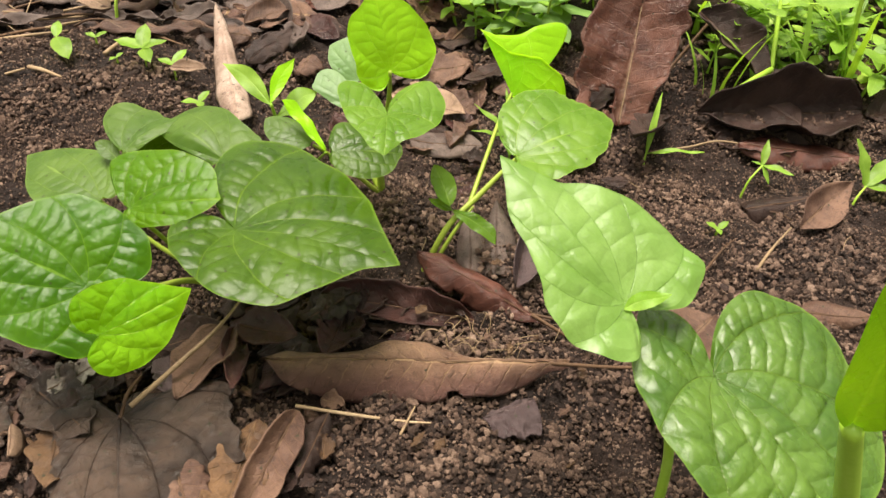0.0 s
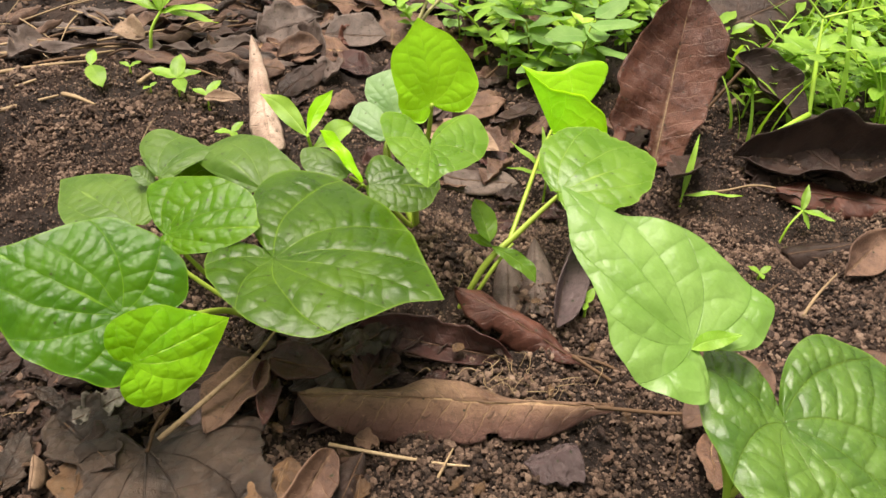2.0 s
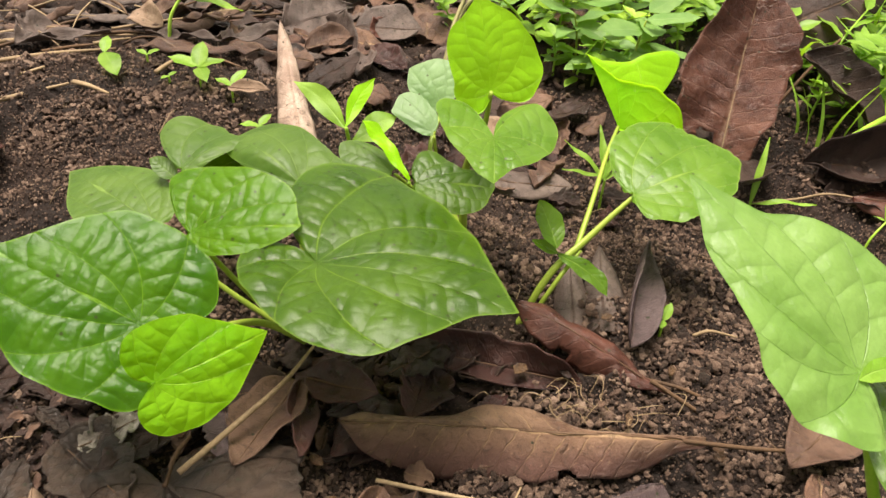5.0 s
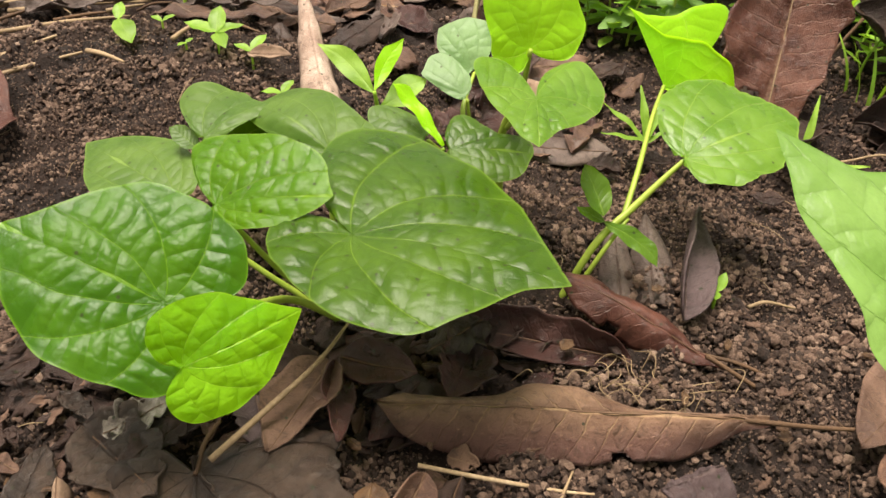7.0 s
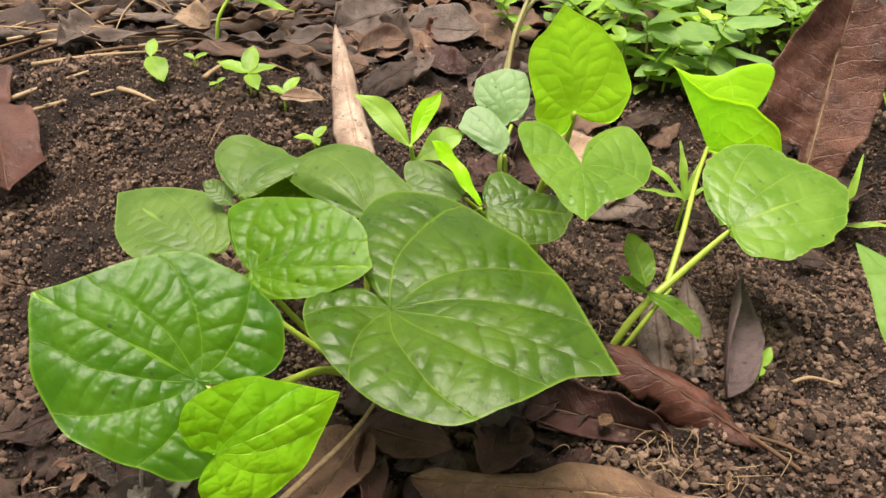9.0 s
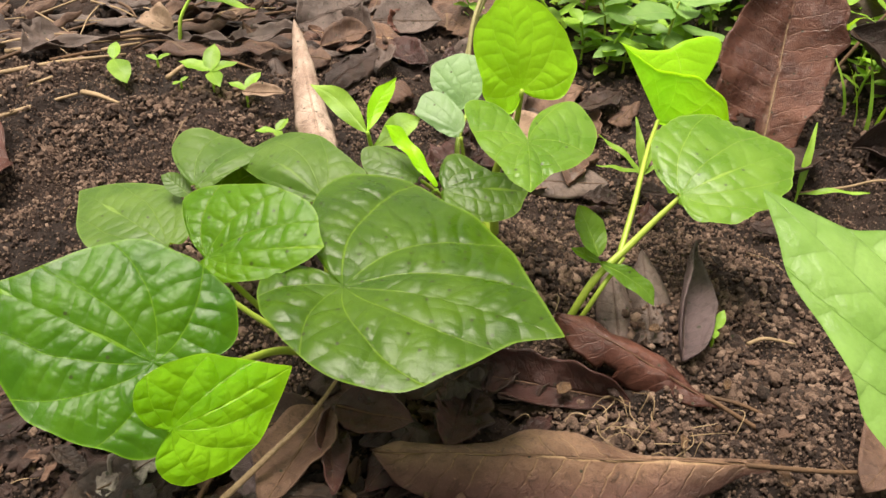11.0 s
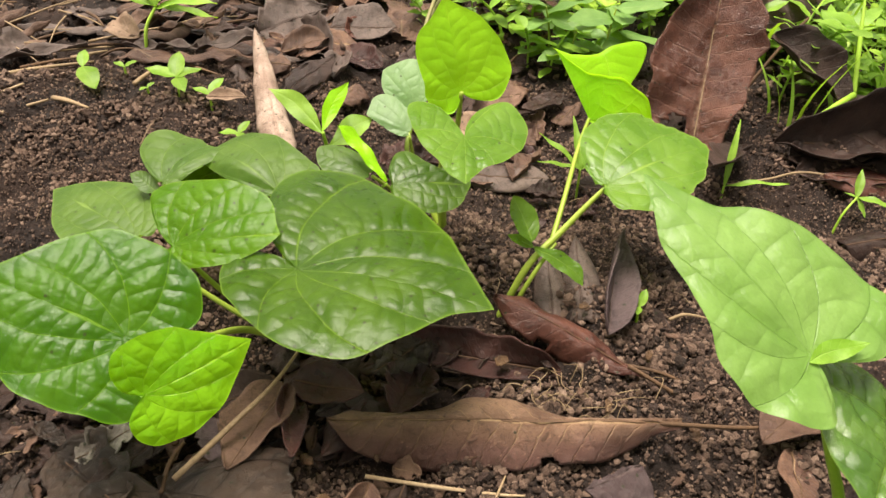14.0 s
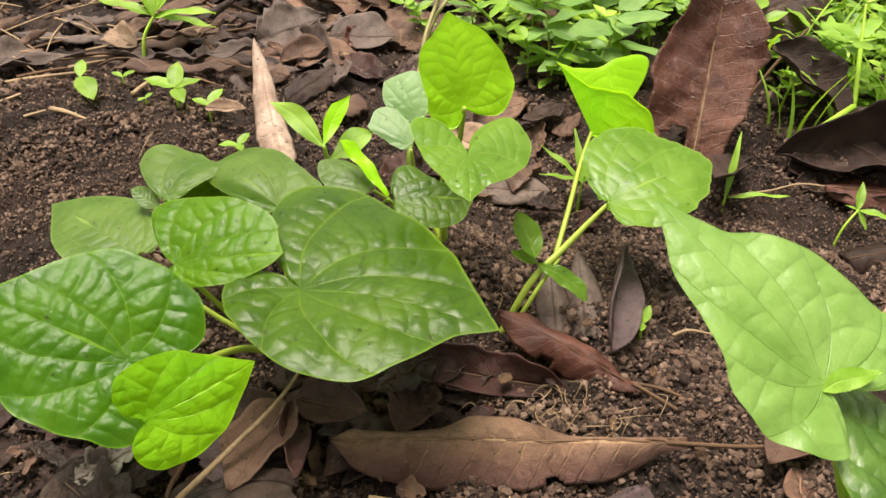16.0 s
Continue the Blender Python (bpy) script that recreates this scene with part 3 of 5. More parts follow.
def piece(name, me, parent, m=None, label="", thick=0.0):
    """A mesh as a part of a thing; m places it in the world."""
    ob = new(name, me)
    up = parent
    while up.parent:
        up = up.parent
    ob.parent = parent
    m = m or Matrix()
    ob.matrix_basis = Matrix.Translation(-up.location) @ m if parent is up else parent.matrix_basis.inverted() @ Matrix.Translation(-up.location) @ m
    if thick:
        thicken(ob, thick)
    return tagged(ob, label) if label else ob


def heart_leaf(plant, mat, base, tip_way, normal, length, left, right, label="", **shape):
    me = heart_mesh("leaf", mat, length, left, right, **shape)
    return piece("leaf", me, plant, frame_at(base, tip_way, normal), label)


def blade_leaf(plant, mat, base, tip_way, normal, length, left, right, label="", **shape):
    me = blade_mesh("leaf", mat, length, left, right, **shape)
    return piece("leaf", me, plant, frame_at(base, tip_way, normal), label)


def stalk(plant, points, radii, name="leaf_stalk", mat=None, label=""):
    return piece(name, tube_mesh(name, mat or STEM, points, radii), plant, None, label)


def on_ground(x, y, up=0.0):
    return (x, y, float(ground_z(x, y)) + up)


# ---- the low spreading plant with the largest leaves ----
low = thing("pepper_vine", on_ground(-0.105, 0.338), "low spreading vine with broad glossy heart-shaped green leaves", "plant", "heart-leaved plants")
ROOT = on_ground(-0.105, 0.338, -0.004)
heart_leaf(low, DEEP, (-0.152, 0.2653, 0.0785), (-0.923, 0.224, 0.313), (0.175, -0.481, 0.859), 0.0609,
           (0.95, 0.89, 0.84, 0.77, 0.68, 0.59, 0.54, 0.52, 0.52, 0.48, 0.30, 0.10), (0.91, 0.86, 0.81, 0.77, 0.73, 0.67, 0.61, 0.57, 0.54, 0.49, 0.40, 0.15),
           "broad glossy deep green leaf with a nibbled tip", quilt=0.019, cell=0.0074, seed=1)
heart_leaf(low, SPRING, (-0.1377, 0.2392, 0.0769), (0.806, 0.581, 0.114), (0.482, -0.755, 0.445), 0.0411,
           (0.87, 0.77, 0.70, 0.64, 0.58, 0.54, 0.51, 0.46, 0.37, 0.26, 0.16, 0.04), (0.89, 0.81, 0.75, 0.67, 0.60, 0.54, 0.51, 0.48, 0.42, 0.35, 0.25, 0.04),
           "small young yellow-green leaf", quilt=0.013, seed=2)
heart_leaf(low, GREEN, (-0.0938, 0.3041, 0.0812), (0.964, -0.265, 0.012), (-0.005, 0.031, 1.0), 0.0828,
           (0.93, 0.88, 0.84, 0.80, 0.79, 0.795, 0.80, 0.84, 0.865, 0.85, 0.76, 0.48), (0.82, 0.755, 0.735, 0.70, 0.62, 0.525, 0.44, 0.40, 0.38, 0.38, 0.38, 0.32),
           "large quilted mid-green leaf with small dark specks", quilt=0.019, cell=0.0105, cleft=30, seed=3, spokes=130, rings=84)
heart_leaf(low, FRESH, (-0.1485, 0.3181, 0.0809), (0.983, -0.019, 0.18), (-0.174, -0.383, 0.907), 0.0468,
           (0.98, 0.98, 0.94, 0.86, 0.78, 0.73, 0.69, 0.69, 0.68, 0.30, 0.08, 0.04), (0.89, 0.74, 0.60, 0.46, 0.34, 0.24, 0.18, 0.14, 0.10, 0.06, 0.04, 0.04),
           "rounded bright green leaf with dark specks", quilt=0.02, cell=0.0074, seed=4)
heart_leaf(low, DULL, (-0.1798, 0.3513, 0.059), (-0.817, 0.577, 0.005), (-0.098, -0.148, 0.984), 0.068,
           (0.86, 0.74, 0.63, 0.51, 0.36, 0.26, 0.20, 0.16, 0.12, 0.08, 0.05, 0.04), (0.90, 0.81, 0.71, 0.58, 0.43, 0.30, 0.22, 0.18, 0.14, 0.10, 0.06, 0.04),
           "dull green leaf with water drops", quilt=0.007, seed=5, sink=0.02)
heart_leaf(low, DULL, (-0.112, 0.362, 0.0795), (-0.79, 0.606, 0.092), (-0.034, -0.193, 0.981), 0.0544,
           (0.88, 0.62, 0.36, 0.20, 0.14, 0.12, 0.10, 0.09, 0.08, 0.06, 0.05, 0.04), (0.97, 0.96, 0.95, 0.80, 0.60, 0.48, 0.44, 0.42, 0.40, 0.34, 0.22, 0.10),
           "arched pale green leaf with a rolled edge", quilt=0.010, wave=0.02, droop=0.45, cell=0.009, seed=6)
heart_leaf(low, DULL, (-0.169, 0.372, 0.077), (0.743, 0.633, 0.22), (-0.109, -0.21, 0.972), 0.0364,
           (0.84, 0.82, 0.86, 0.90, 0.95, 0.99, 0.82, 0.34, 0.15, 0.09, 0.07, 0.05), (0.90, 0.62, 0.40, 0.26, 0.18, 0.14, 0.11, 0.09, 0.08, 0.07, 0.06, 0.05),
           "folded dull green leaf", quilt=0.010, wave=0.03, droop=0.2, cell=0.008, seed=7)
# Added leaf filling the arch's hollow; its dark green carries the shade.
heart_leaf(low, GREEN, (-0.163, 0.376, 0.067), (0.93, 0.35, 0.10), (0.0, -0.42, 0.90), 0.052,
           (0.9, 0.82, 0.72, 0.62, 0.52, 0.45, 0.38, 0.32, 0.28, 0.24, 0.16, 0.08), (0.9, 0.82, 0.72, 0.60, 0.50, 0.42, 0.36, 0.30, 0.26, 0.22, 0.15, 0.08), "shaded green leaf under an arched leaf", quilt=0.009, seed=40)
blade_leaf(low, DULL, (-0.1725, 0.3726, 0.0698), (-0.82, 0.551, 0.154), (-0.101, -0.404, 0.909), 0.0197,
           (0.06, 0.12, 0.18, 0.21, 0.22, 0.20, 0.14, 0.08), (0.06, 0.12, 0.20, 0.25, 0.27, 0.26, 0.20, 0.14), seed=8)
stalk(low, [ROOT, (-0.118, 0.305, 0.045), (-0.127, 0.277, 0.068), (-0.138, 0.262, 0.0735), (-0.152, 0.2655, 0.0770)], [0.0017, 0.0016, 0.0015, 0.0013, 0.0010])
stalk(low, [(-0.127, 0.277, 0.068), (-0.134, 0.25, 0.068), (-0.1377, 0.2394, 0.0757)], [0.0012, 0.0010, 0.0008], mat=STEM_YOUNG)
stalk(low, [ROOT, (-0.108, 0.326, 0.05), (-0.101, 0.314, 0.071), (-0.0938, 0.3041, 0.0795)], [0.0017, 0.0015, 0.0013, 0.0011])
stalk(low, [ROOT, (-0.128, 0.326, 0.04), (-0.1485, 0.3181, 0.0797)], [0.0016, 0.0013, 0.001])
stalk(low, [ROOT, (-0.15, 0.345, 0.03), (-0.1798, 0.3513, 0.058)], [0.0016, 0.0013, 0.001])
stalk(low, [ROOT, (-0.112, 0.358, 0.04), (-0.112, 0.362, 0.0785)], [0.0016, 0.0013, 0.001])
stalk(low, [ROOT, (-0.14, 0.36, 0.04), (-0.169, 0.372, 0.0760)], [0.0016, 0.0013, 0.001])

# ---- the upright plant in the middle ----
mid = thing("pepper_vine", on_ground(-0.035, 0.432), "upright young vine with bright heart-shaped leaves", "plant", "heart-leaved plants")
RM = on_ground(-0.035, 0.432, -0.004)
heart_leaf(mid, SOFT, (-0.0257, 0.3728, 0.1037), (0.018, -0.992, -0.121), (0.207, -0.115, 0.972), 0.0309,
           (0.85, 0.75, 0.68, 0.66, 0.69, 0.75, 0.84, 0.96, 1.11, 1.25, 1.30, 0.82), (0.93, 0.87, 0.79, 0.74, 0.73, 0.73, 0.76, 0.83, 0.97, 1.03, 0.83, 0.20),
           "soft green heart-shaped leaf with two round lobes", quilt=0.018, seed=9, sink=0.02)
heart_leaf(mid, YOUNG, (-0.0272, 0.4196, 0.1038), (-0.207, 0.328, 0.922), (0.372, -0.845, 0.384), 0.0463,
           (0.91, 0.84, 0.79, 0.69, 0.55, 0.46, 0.42, 0.39, 0.35, 0.31, 0.24, 0.10), (0.92, 0.86, 0.81, 0.76, 0.71, 0.66, 0.60, 0.52, 0.42, 0.20, 0.06, 0.04),
           "upright young yellow-green heart-shaped leaf", quilt=0.010, fold=0.12, rim=0.012, cell=0.0062, seed=10)
heart_leaf(mid, ASH, (-0.0538, 0.4889, 0.0569), (-0.664, 0.529, 0.529), (0.0, -0.707, 0.707), 0.0304,
           (0.91, 0.80, 0.65, 0.46, 0.34, 0.24, 0.18, 0.14, 0.10, 0.08, 0.05, 0.04), (0.98, 0.97, 0.97, 0.98, 0.97, 0.75, 0.50, 0.32, 0.22, 0.10, 0.05, 0.04), "round pale green leaf", seed=11, quilt=0.012)
heart_leaf(mid, ASH, (-0.0562, 0.4526, 0.0605), (-0.85, 0.446, 0.279), (0.0, -0.53, 0.848), 0.0273,
           (0.96, 0.66, 0.46, 0.34, 0.26, 0.20, 0.16, 0.12, 0.10, 0.08, 0.05, 0.04), (1.05, 1.09, 1.05, 0.83, 0.56, 0.40, 0.25, 0.16, 0.10, 0.08, 0.05, 0.04), "bluish green leaf with a ragged edge", seed=12, quilt=0.008)
# Darker mature green stands in for shade from the leaves above.
heart_leaf(mid, GREEN, (-0.0614, 0.4095, 0.0534), (0.991, 0.112, -0.069), (0.1, -0.3, 0.949), 0.0411,
           (1.0, 0.92, 0.63, 0.58, 0.57, 0.58, 0.51, 0.30, 0.15, 0.08, 0.04, 0.04), (0.97, 0.95, 0.88, 0.73, 0.56, 0.44, 0.28, 0.20, 0.12, 0.08, 0.04, 0.04), "green leaf darkened for the shade above it", seed=13, quilt=0.01)
heart_leaf(mid, DULL, (-0.0752, 0.4108, 0.0591), (-0.913, 0.39, 0.123), (0.0, -0.301, 0.954), 0.0312,
           (0.94, 0.86, 0.75, 0.66, 0.46, 0.32, 0.22, 0.16, 0.12, 0.08, 0.05, 0.04), (1.04, 0.97, 0.79, 0.55, 0.36, 0.25, 0.18, 0.14, 0.10, 0.08, 0.05, 0.04), "dull bluish green leaf", seed=14, quilt=0.01)
stalk(mid, [RM, (-0.036, 0.431, 0.05), (-0.029, 0.4235, 0.078), (-0.0268, 0.4175, 0.1042)], [0.0026, 0.0022, 0.0016, 0.0011], "stem")
stalk(mid, [(-0.034, 0.43, 0.055), (-0.028, 0.40, 0.085), (-0.0257, 0.3735, 0.1025)], [0.0014, 0.0012, 0.0009])
stalk(mid, [RM, (-0.052, 0.452, 0.035), (-0.057, 0.46, 0.047), (-0.052, 0.486, 0.056)], [0.0019, 0.0017, 0.0014, 0.0010])
stalk(mid, [(-0.052, 0.452, 0.035), (-0.055, 0.451, 0.0585)], [0.0013, 0.0009])
stalk(mid, [RM, (-0.05, 0.42, 0.03), (-0.061, 0.4095, 0.051)], [0.0016, 0.0013, 0.0010])
stalk(mid, [RM, (-0.06, 0.425, 0.035), (-0.073, 0.411, 0.057)], [0.0016, 0.0012, 0.0009])

# ---- the forked shoot ----
fork = thing("pepper_vine", on_ground(-0.005, 0.354), "forked slender vine shoot with a folded bright leaf", "plant", "heart-leaved plants")
RF = on_ground(-0.006, 0.353, -0.004)
heart_leaf(fork, YOUNG, (0.046, 0.453, 0.071), (-0.463, 0.476, 0.747), (0.886, 0.235, 0.40), 0.0447,
           (0.80, 0.68, 0.60, 0.57, 0.59, 0.67, 0.72, 0.78, 0.79, 0.30, 0.08, 0.04), (0.90, 0.83, 0.84, 0.88, 1.12, 1.35, 0.60, 0.15, 0.08, 0.05, 0.04, 0.04),
           "young yellow-green leaf folded along its midrib", quilt=0.016, fold=0.0, droop=0.0, wave=0.01, sink=0.0, hinge=(68, 68), rim=-0.08, cell=0.006, seed=15)
heart_leaf(fork, SOFT, (0.0467, 0.3885, 0.0695), (0.873, 0.479, 0.093), (0.011, -0.209, 0.978), 0.0658,
           (1.01, 0.93, 0.88, 0.83, 0.77, 0.66, 0.42, 0.22, 0.12, 0.08, 0.05, 0.04), (0.90, 0.80, 0.72, 0.60, 0.48, 0.43, 0.35, 0.28, 0.15, 0.08, 0.05, 0.04),
           "angular mid-green leaf with a scratched shiny blade", quilt=0.009, cell=0.010, torn=0.03, seed=16)
blade_leaf(fork, SOFT, (0.0088, 0.362, 0.0528), (-0.407, 0.642, 0.65), (0.252, -0.605, 0.756), 0.0244,
           (0.06, 0.14, 0.20, 0.22, 0.23, 0.21, 0.16, 0.09), (0.12, 0.20, 0.28, 0.32, 0.32, 0.28, 0.20, 0.11), "small light green leaf", seed=17, cup=0.3, along=20)
blade_leaf(fork, SOFT, (0.0105, 0.3644, 0.0478), (0.815, -0.395, -0.424), (0.199, -0.497, 0.845), 0.031,
           (0.06, 0.11, 0.20, 0.24, 0.26, 0.26, 0.22, 0.12), (0.03, 0.05, 0.06, 0.06, 0.05, 0.04, 0.03, 0.01), "small drooping green leaf", bend=-0.10, seed=18, along=20)
blade_leaf(fork, SOFT, (0.0104, 0.3633, 0.0488), (-0.928, 0.182, 0.325), (0.199, -0.497, 0.845), 0.0147,
           (0.05, 0.10, 0.14, 0.16, 0.15, 0.12, 0.08, 0.04), (0.06, 0.14, 0.21, 0.24, 0.26, 0.20, 0.12, 0.06), "small light green leaf", seed=39, along=16)
stalk(fork, [RF, (0.008, 0.362, 0.038), (0.024, 0.374, 0.050), (0.036, 0.382, 0.060), (0.0467, 0.3885, 0.0688)], [0.0018, 0.0018, 0.0017, 0.0014, 0.0011], "stem")
stalk(fork, [(0.020, 0.371, 0.047), (0.028, 0.395, 0.058), (0.038, 0.43, 0.066), (0.046, 0.453, 0.071)], [0.0014, 0.0013, 0.0012, 0.0010], "stem", STEM)
stalk(fork, [(RF[0] + 0.004, RF[1] - 0.001, RF[2]), (0.010, 0.358, 0.034), (0.022, 0.371, 0.046)], [0.0012, 0.0012, 0.0011], "stem", STEM)

# ---- the tall shoot with pale leaves ----
tall = thing("pepper_vine", on_ground(0.105, 0.205), "tall vine shoot with large pale wet heart-shaped leaves", "plant", "heart-leaved plants")
RT = on_ground(0.105, 0.205, -0.004)
heart_leaf(tall, PALE, (0.0687, 0.2112, 0.1329), (-0.643, 0.607, 0.466), (0.246, -0.413, 0.877), 0.0684,
           (0.84, 0.74, 0.57, 0.50, 0.46, 0.42, 0.39, 0.36, 0.33, 0.32, 0.30, 0.22), (0.84, 0.72, 0.67, 0.61, 0.57, 0.53, 0.52, 0.52, 0.44, 0.33, 0.10, 0.04),
           "long pale green heart-shaped leaf", quilt=0.014, cell=0.0125, seed=19, spokes=130, rings=84)
heart_leaf(tall, WET, (0.104, 0.201, 0.107), (0.605, -0.708, -0.364), (0.332, -0.191, 0.924), 0.0640,
           (1.015, 1.045, 1.085, 1.12, 1.16, 1.14, 1.06, 1.045, 1.0, 0.85, 0.72, 0.45), (0.93, 0.875, 0.845, 0.80, 0.72, 0.62, 0.56, 0.55, 0.55, 0.55, 0.50, 0.36),
           "broad wet green leaf with a blistered blade", quilt=0.022, cell=0.0095, cleft=42, seed=20, spokes=130, rings=84)
blade_leaf(tall, WEED, (0.0680, 0.2085, 0.1325), (0.9, 0.30, 0.10), (-0.1, -0.6, 0.8), 0.0175,
           (0.08, 0.16, 0.22, 0.24, 0.22, 0.16, 0.10, 0.05), (0.04, 0.08, 0.10, 0.12, 0.12, 0.10, 0.07, 0.03), "tiny bright unfolding leaf", bend=0.2, seed=21)
stalk(tall, [RT, (0.100, 0.207, 0.055), (0.085, 0.208, 0.095), (0.0687, 0.2112, 0.1318)], [0.0024, 0.0021, 0.0017, 0.0012], "stem", STEM_YOUNG)
stalk(tall, [(0.100, 0.207, 0.055), (0.103, 0.198, 0.095), (0.104, 0.201, 0.1058)], [0.0016, 0.0014, 0.0011])


# ---- dead leaves and litter ----
def dead_leaf(mat, base, tip_way, normal, length, left, right, label, stalk_length=0.0, rib=None, **shape):
    shape.setdefault("centred", False)
    shape.setdefault("crumple", 0.012)
    ob = thing("dead_leaf", base, label, "dead leaf", "fallen leaves")
    m = frame_at(base, tip_way, normal)
    me = blade_mesh("blade", mat, length, left, right, **shape)
    body = piece("blade", me, ob, m, "", 0.0006)
    n = shape.get("across", 10) + 1
    rows = len(me.vertices) // n
    spine = [tuple(me.vertices[k * n + n // 2].co + Vector((0, 0, 0.0002))) for k in np.linspace(0, rows - 2, 7).astype(int)]
    piece("midrib", tube_mesh("midrib", rib or RIB, spine, [0.0002 + 0.0022 * length * (1 - k / 7) for k in range(7)], 5, 3), body, m)
    if stalk_length:
        piece("stalk", tube_mesh("stalk", TWIG, [(0.01, 0, 0), (-stalk_length * 0.5, 0.001, -0.001), (-stalk_length, 0, -0.003)], [0.0011, 0.0010, 0.0008], 7), ob, m)
    return ob


def dead_heart(mat, base, tip_way, normal, length, left, right, label, **shape):
    """A fallen heart-shaped leaf with veins spreading from its foot."""
    ob = thing("dead_leaf", base, label, "dead leaf", "fallen leaves")
    m, me = frame_at(base, tip_way, normal), heart_mesh("blade", mat, length, left, right, **shape)
    body = piece("blade", me, ob, m, "", 0.0006)
    spine = [tuple(me.vertices[1 + k * 201 + 100].co) for k in (0, 10, 20, 31, 42, 53, 61)]
    piece("midrib", tube_mesh("midrib", mat, spine, [0.0007 - 0.0001 * k for k in range(7)], 5, 3), body, m)
    piece("stalk", tube_mesh("stalk", TWIG, [(0, 0, 0), (-0.012, 0.004, 0.002), (-0.022, 0.010, 0.001)], [0.0011, 0.0010, 0.0008], 7), ob, m)
    return ob


dead_leaf(TWO_TONE, (0.0717, 0.281, 0.0175), (-1.0, -0.005, -0.002), (0.0, -0.352, 0.936), 0.155, (0.025, 0.07, 0.11, 0.125, 0.13, 0.12, 0.105, 0.075), (0.012, 0.02, 0.03, 0.06, 0.09, 0.055, 0.045, 0.045),
          "long tan and purplish brown withered leaf lying on soil", 0.042, bend=0.0, cup=-0.65, wave=0.022, ragged=0.07, crumple=0.014, seed=1, along=80, across=26, holes=((0.37, 0.98, 0.03, 0.14),))
dead_leaf(CHESTNUT, (0.1395, 0.5430, -0.0080), (0.130, 0.500, 0.856), (0.0, -0.863, 0.505), 0.134, (0.24, 0.29, 0.31, 0.32, 0.30, 0.25, 0.18, 0.10), (0.13, 0.15, 0.18, 0.22, 0.26, 0.25, 0.20, 0.10),
          "large brown leaf standing against green weeds", rib=STRAW, bend=0.05, cup=0.25, wave=0.02, ragged=0.10, seed=2, along=64, across=30, crumple=0.012, holes=((0.13, 0.45, 0.07, 0.28), (0.62, -0.95, 0.05, 0.14)))
dead_leaf(RUSSET, (0.0640, 0.3150, 0.0105), (-0.880, 0.360, 0.290), (0.12, -0.52, 0.85), 0.082, (0.03, 0.07, 0.10, 0.13, 0.15, 0.14, 0.11, 0.06), (0.02, 0.04, 0.07, 0.09, 0.10, 0.10, 0.09, 0.05),
          "reddish brown curled leaf beside the vine", 0.05, bend=-0.05, cup=-0.7, wave=0.035, crumple=0.018, ragged=0.12, seed=3, along=50, across=18, holes=((0.62, 0.9, 0.05, 0.25),))
# Lower fold of the reddish leaf, its shade put into the darker maroon.
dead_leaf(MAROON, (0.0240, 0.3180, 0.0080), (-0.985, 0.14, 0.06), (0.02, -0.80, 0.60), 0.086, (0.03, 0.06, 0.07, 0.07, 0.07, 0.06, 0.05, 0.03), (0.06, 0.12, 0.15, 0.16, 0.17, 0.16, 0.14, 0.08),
          "shaded lower fold of the reddish curled leaf", bend=0.05, cup=0.7, wave=0.03, crumple=0.02, ragged=0.10, seed=62, along=50, across=20)
dead_leaf(SLATE, (-0.040, 0.330, 0.018), (-0.75, -0.62, -0.10), (0.0, -0.45, 0.89), 0.034, (0.16, 0.24, 0.28, 0.28, 0.25, 0.2, 0.15, 0.08), (0.14, 0.2, 0.24, 0.25, 0.22, 0.18, 0.12, 0.06), "torn grey-brown leaf scrap under the vine", ragged=0.25, crumple=0.05, seed=70, along=36, across=16)
dead_leaf(BROWN, (-0.116, 0.224, 0.015), (0.45, -0.89, -0.05), (0.0, -0.12, 0.99), 0.040, (0.18, 0.26, 0.30, 0.32, 0.30, 0.25, 0.18, 0.08), (0.14, 0.22, 0.26, 0.28, 0.26, 0.22, 0.15, 0.07), "brown leaf lying on a dark leaf", ragged=0.14, crumple=0.04, cup=-0.2, seed=71, along=36, across=18)
dead_leaf(PINKISH, (-0.1355, 0.4764, 0.0295), (-0.284, 0.91, 0.303), (-0.072, -0.335, 0.939), 0.1118, (0.06, 0.10, 0.12, 0.11, 0.09, 0.065, 0.045, 0.03), (0.08, 0.09, 0.08, 0.07, 0.06, 0.05, 0.04, 0.025),
          "narrow pale tan curled leaf on the mound", rib=PINKISH, bend=0.05, cup=-0.8, wave=0.006, ragged=0.07, crumple=0.008, seed=4, along=40, across=14)
dead_leaf(GREYED, (-0.1327, 0.6898, 0.0199), (1.0, -0.001, -0.001), (0.0, -0.6, 0.8), 0.0554, (0.18, 0.27, 0.34, 0.39, 0.40, 0.39, 0.25, 0.11), (0.06, 0.13, 0.17, 0.21, 0.22, 0.18, 0.13, 0.05),
          "rounded grey spotted dead leaf on litter", seed=5, across=16)
dead_leaf(MAUVE, (0.120, 0.275, 0.010), (-0.2, -0.97, 0.0), (0.3, -0.2, 0.95), 0.035, (0.12, 0.2, 0.26, 0.28, 0.27, 0.22, 0.15, 0.07), (0.1, 0.16, 0.2, 0.22, 0.2, 0.16, 0.12, 0.05), "pinkish brown leaf scrap beside the tall shoot", ragged=0.15, crumple=0.03, seed=61)
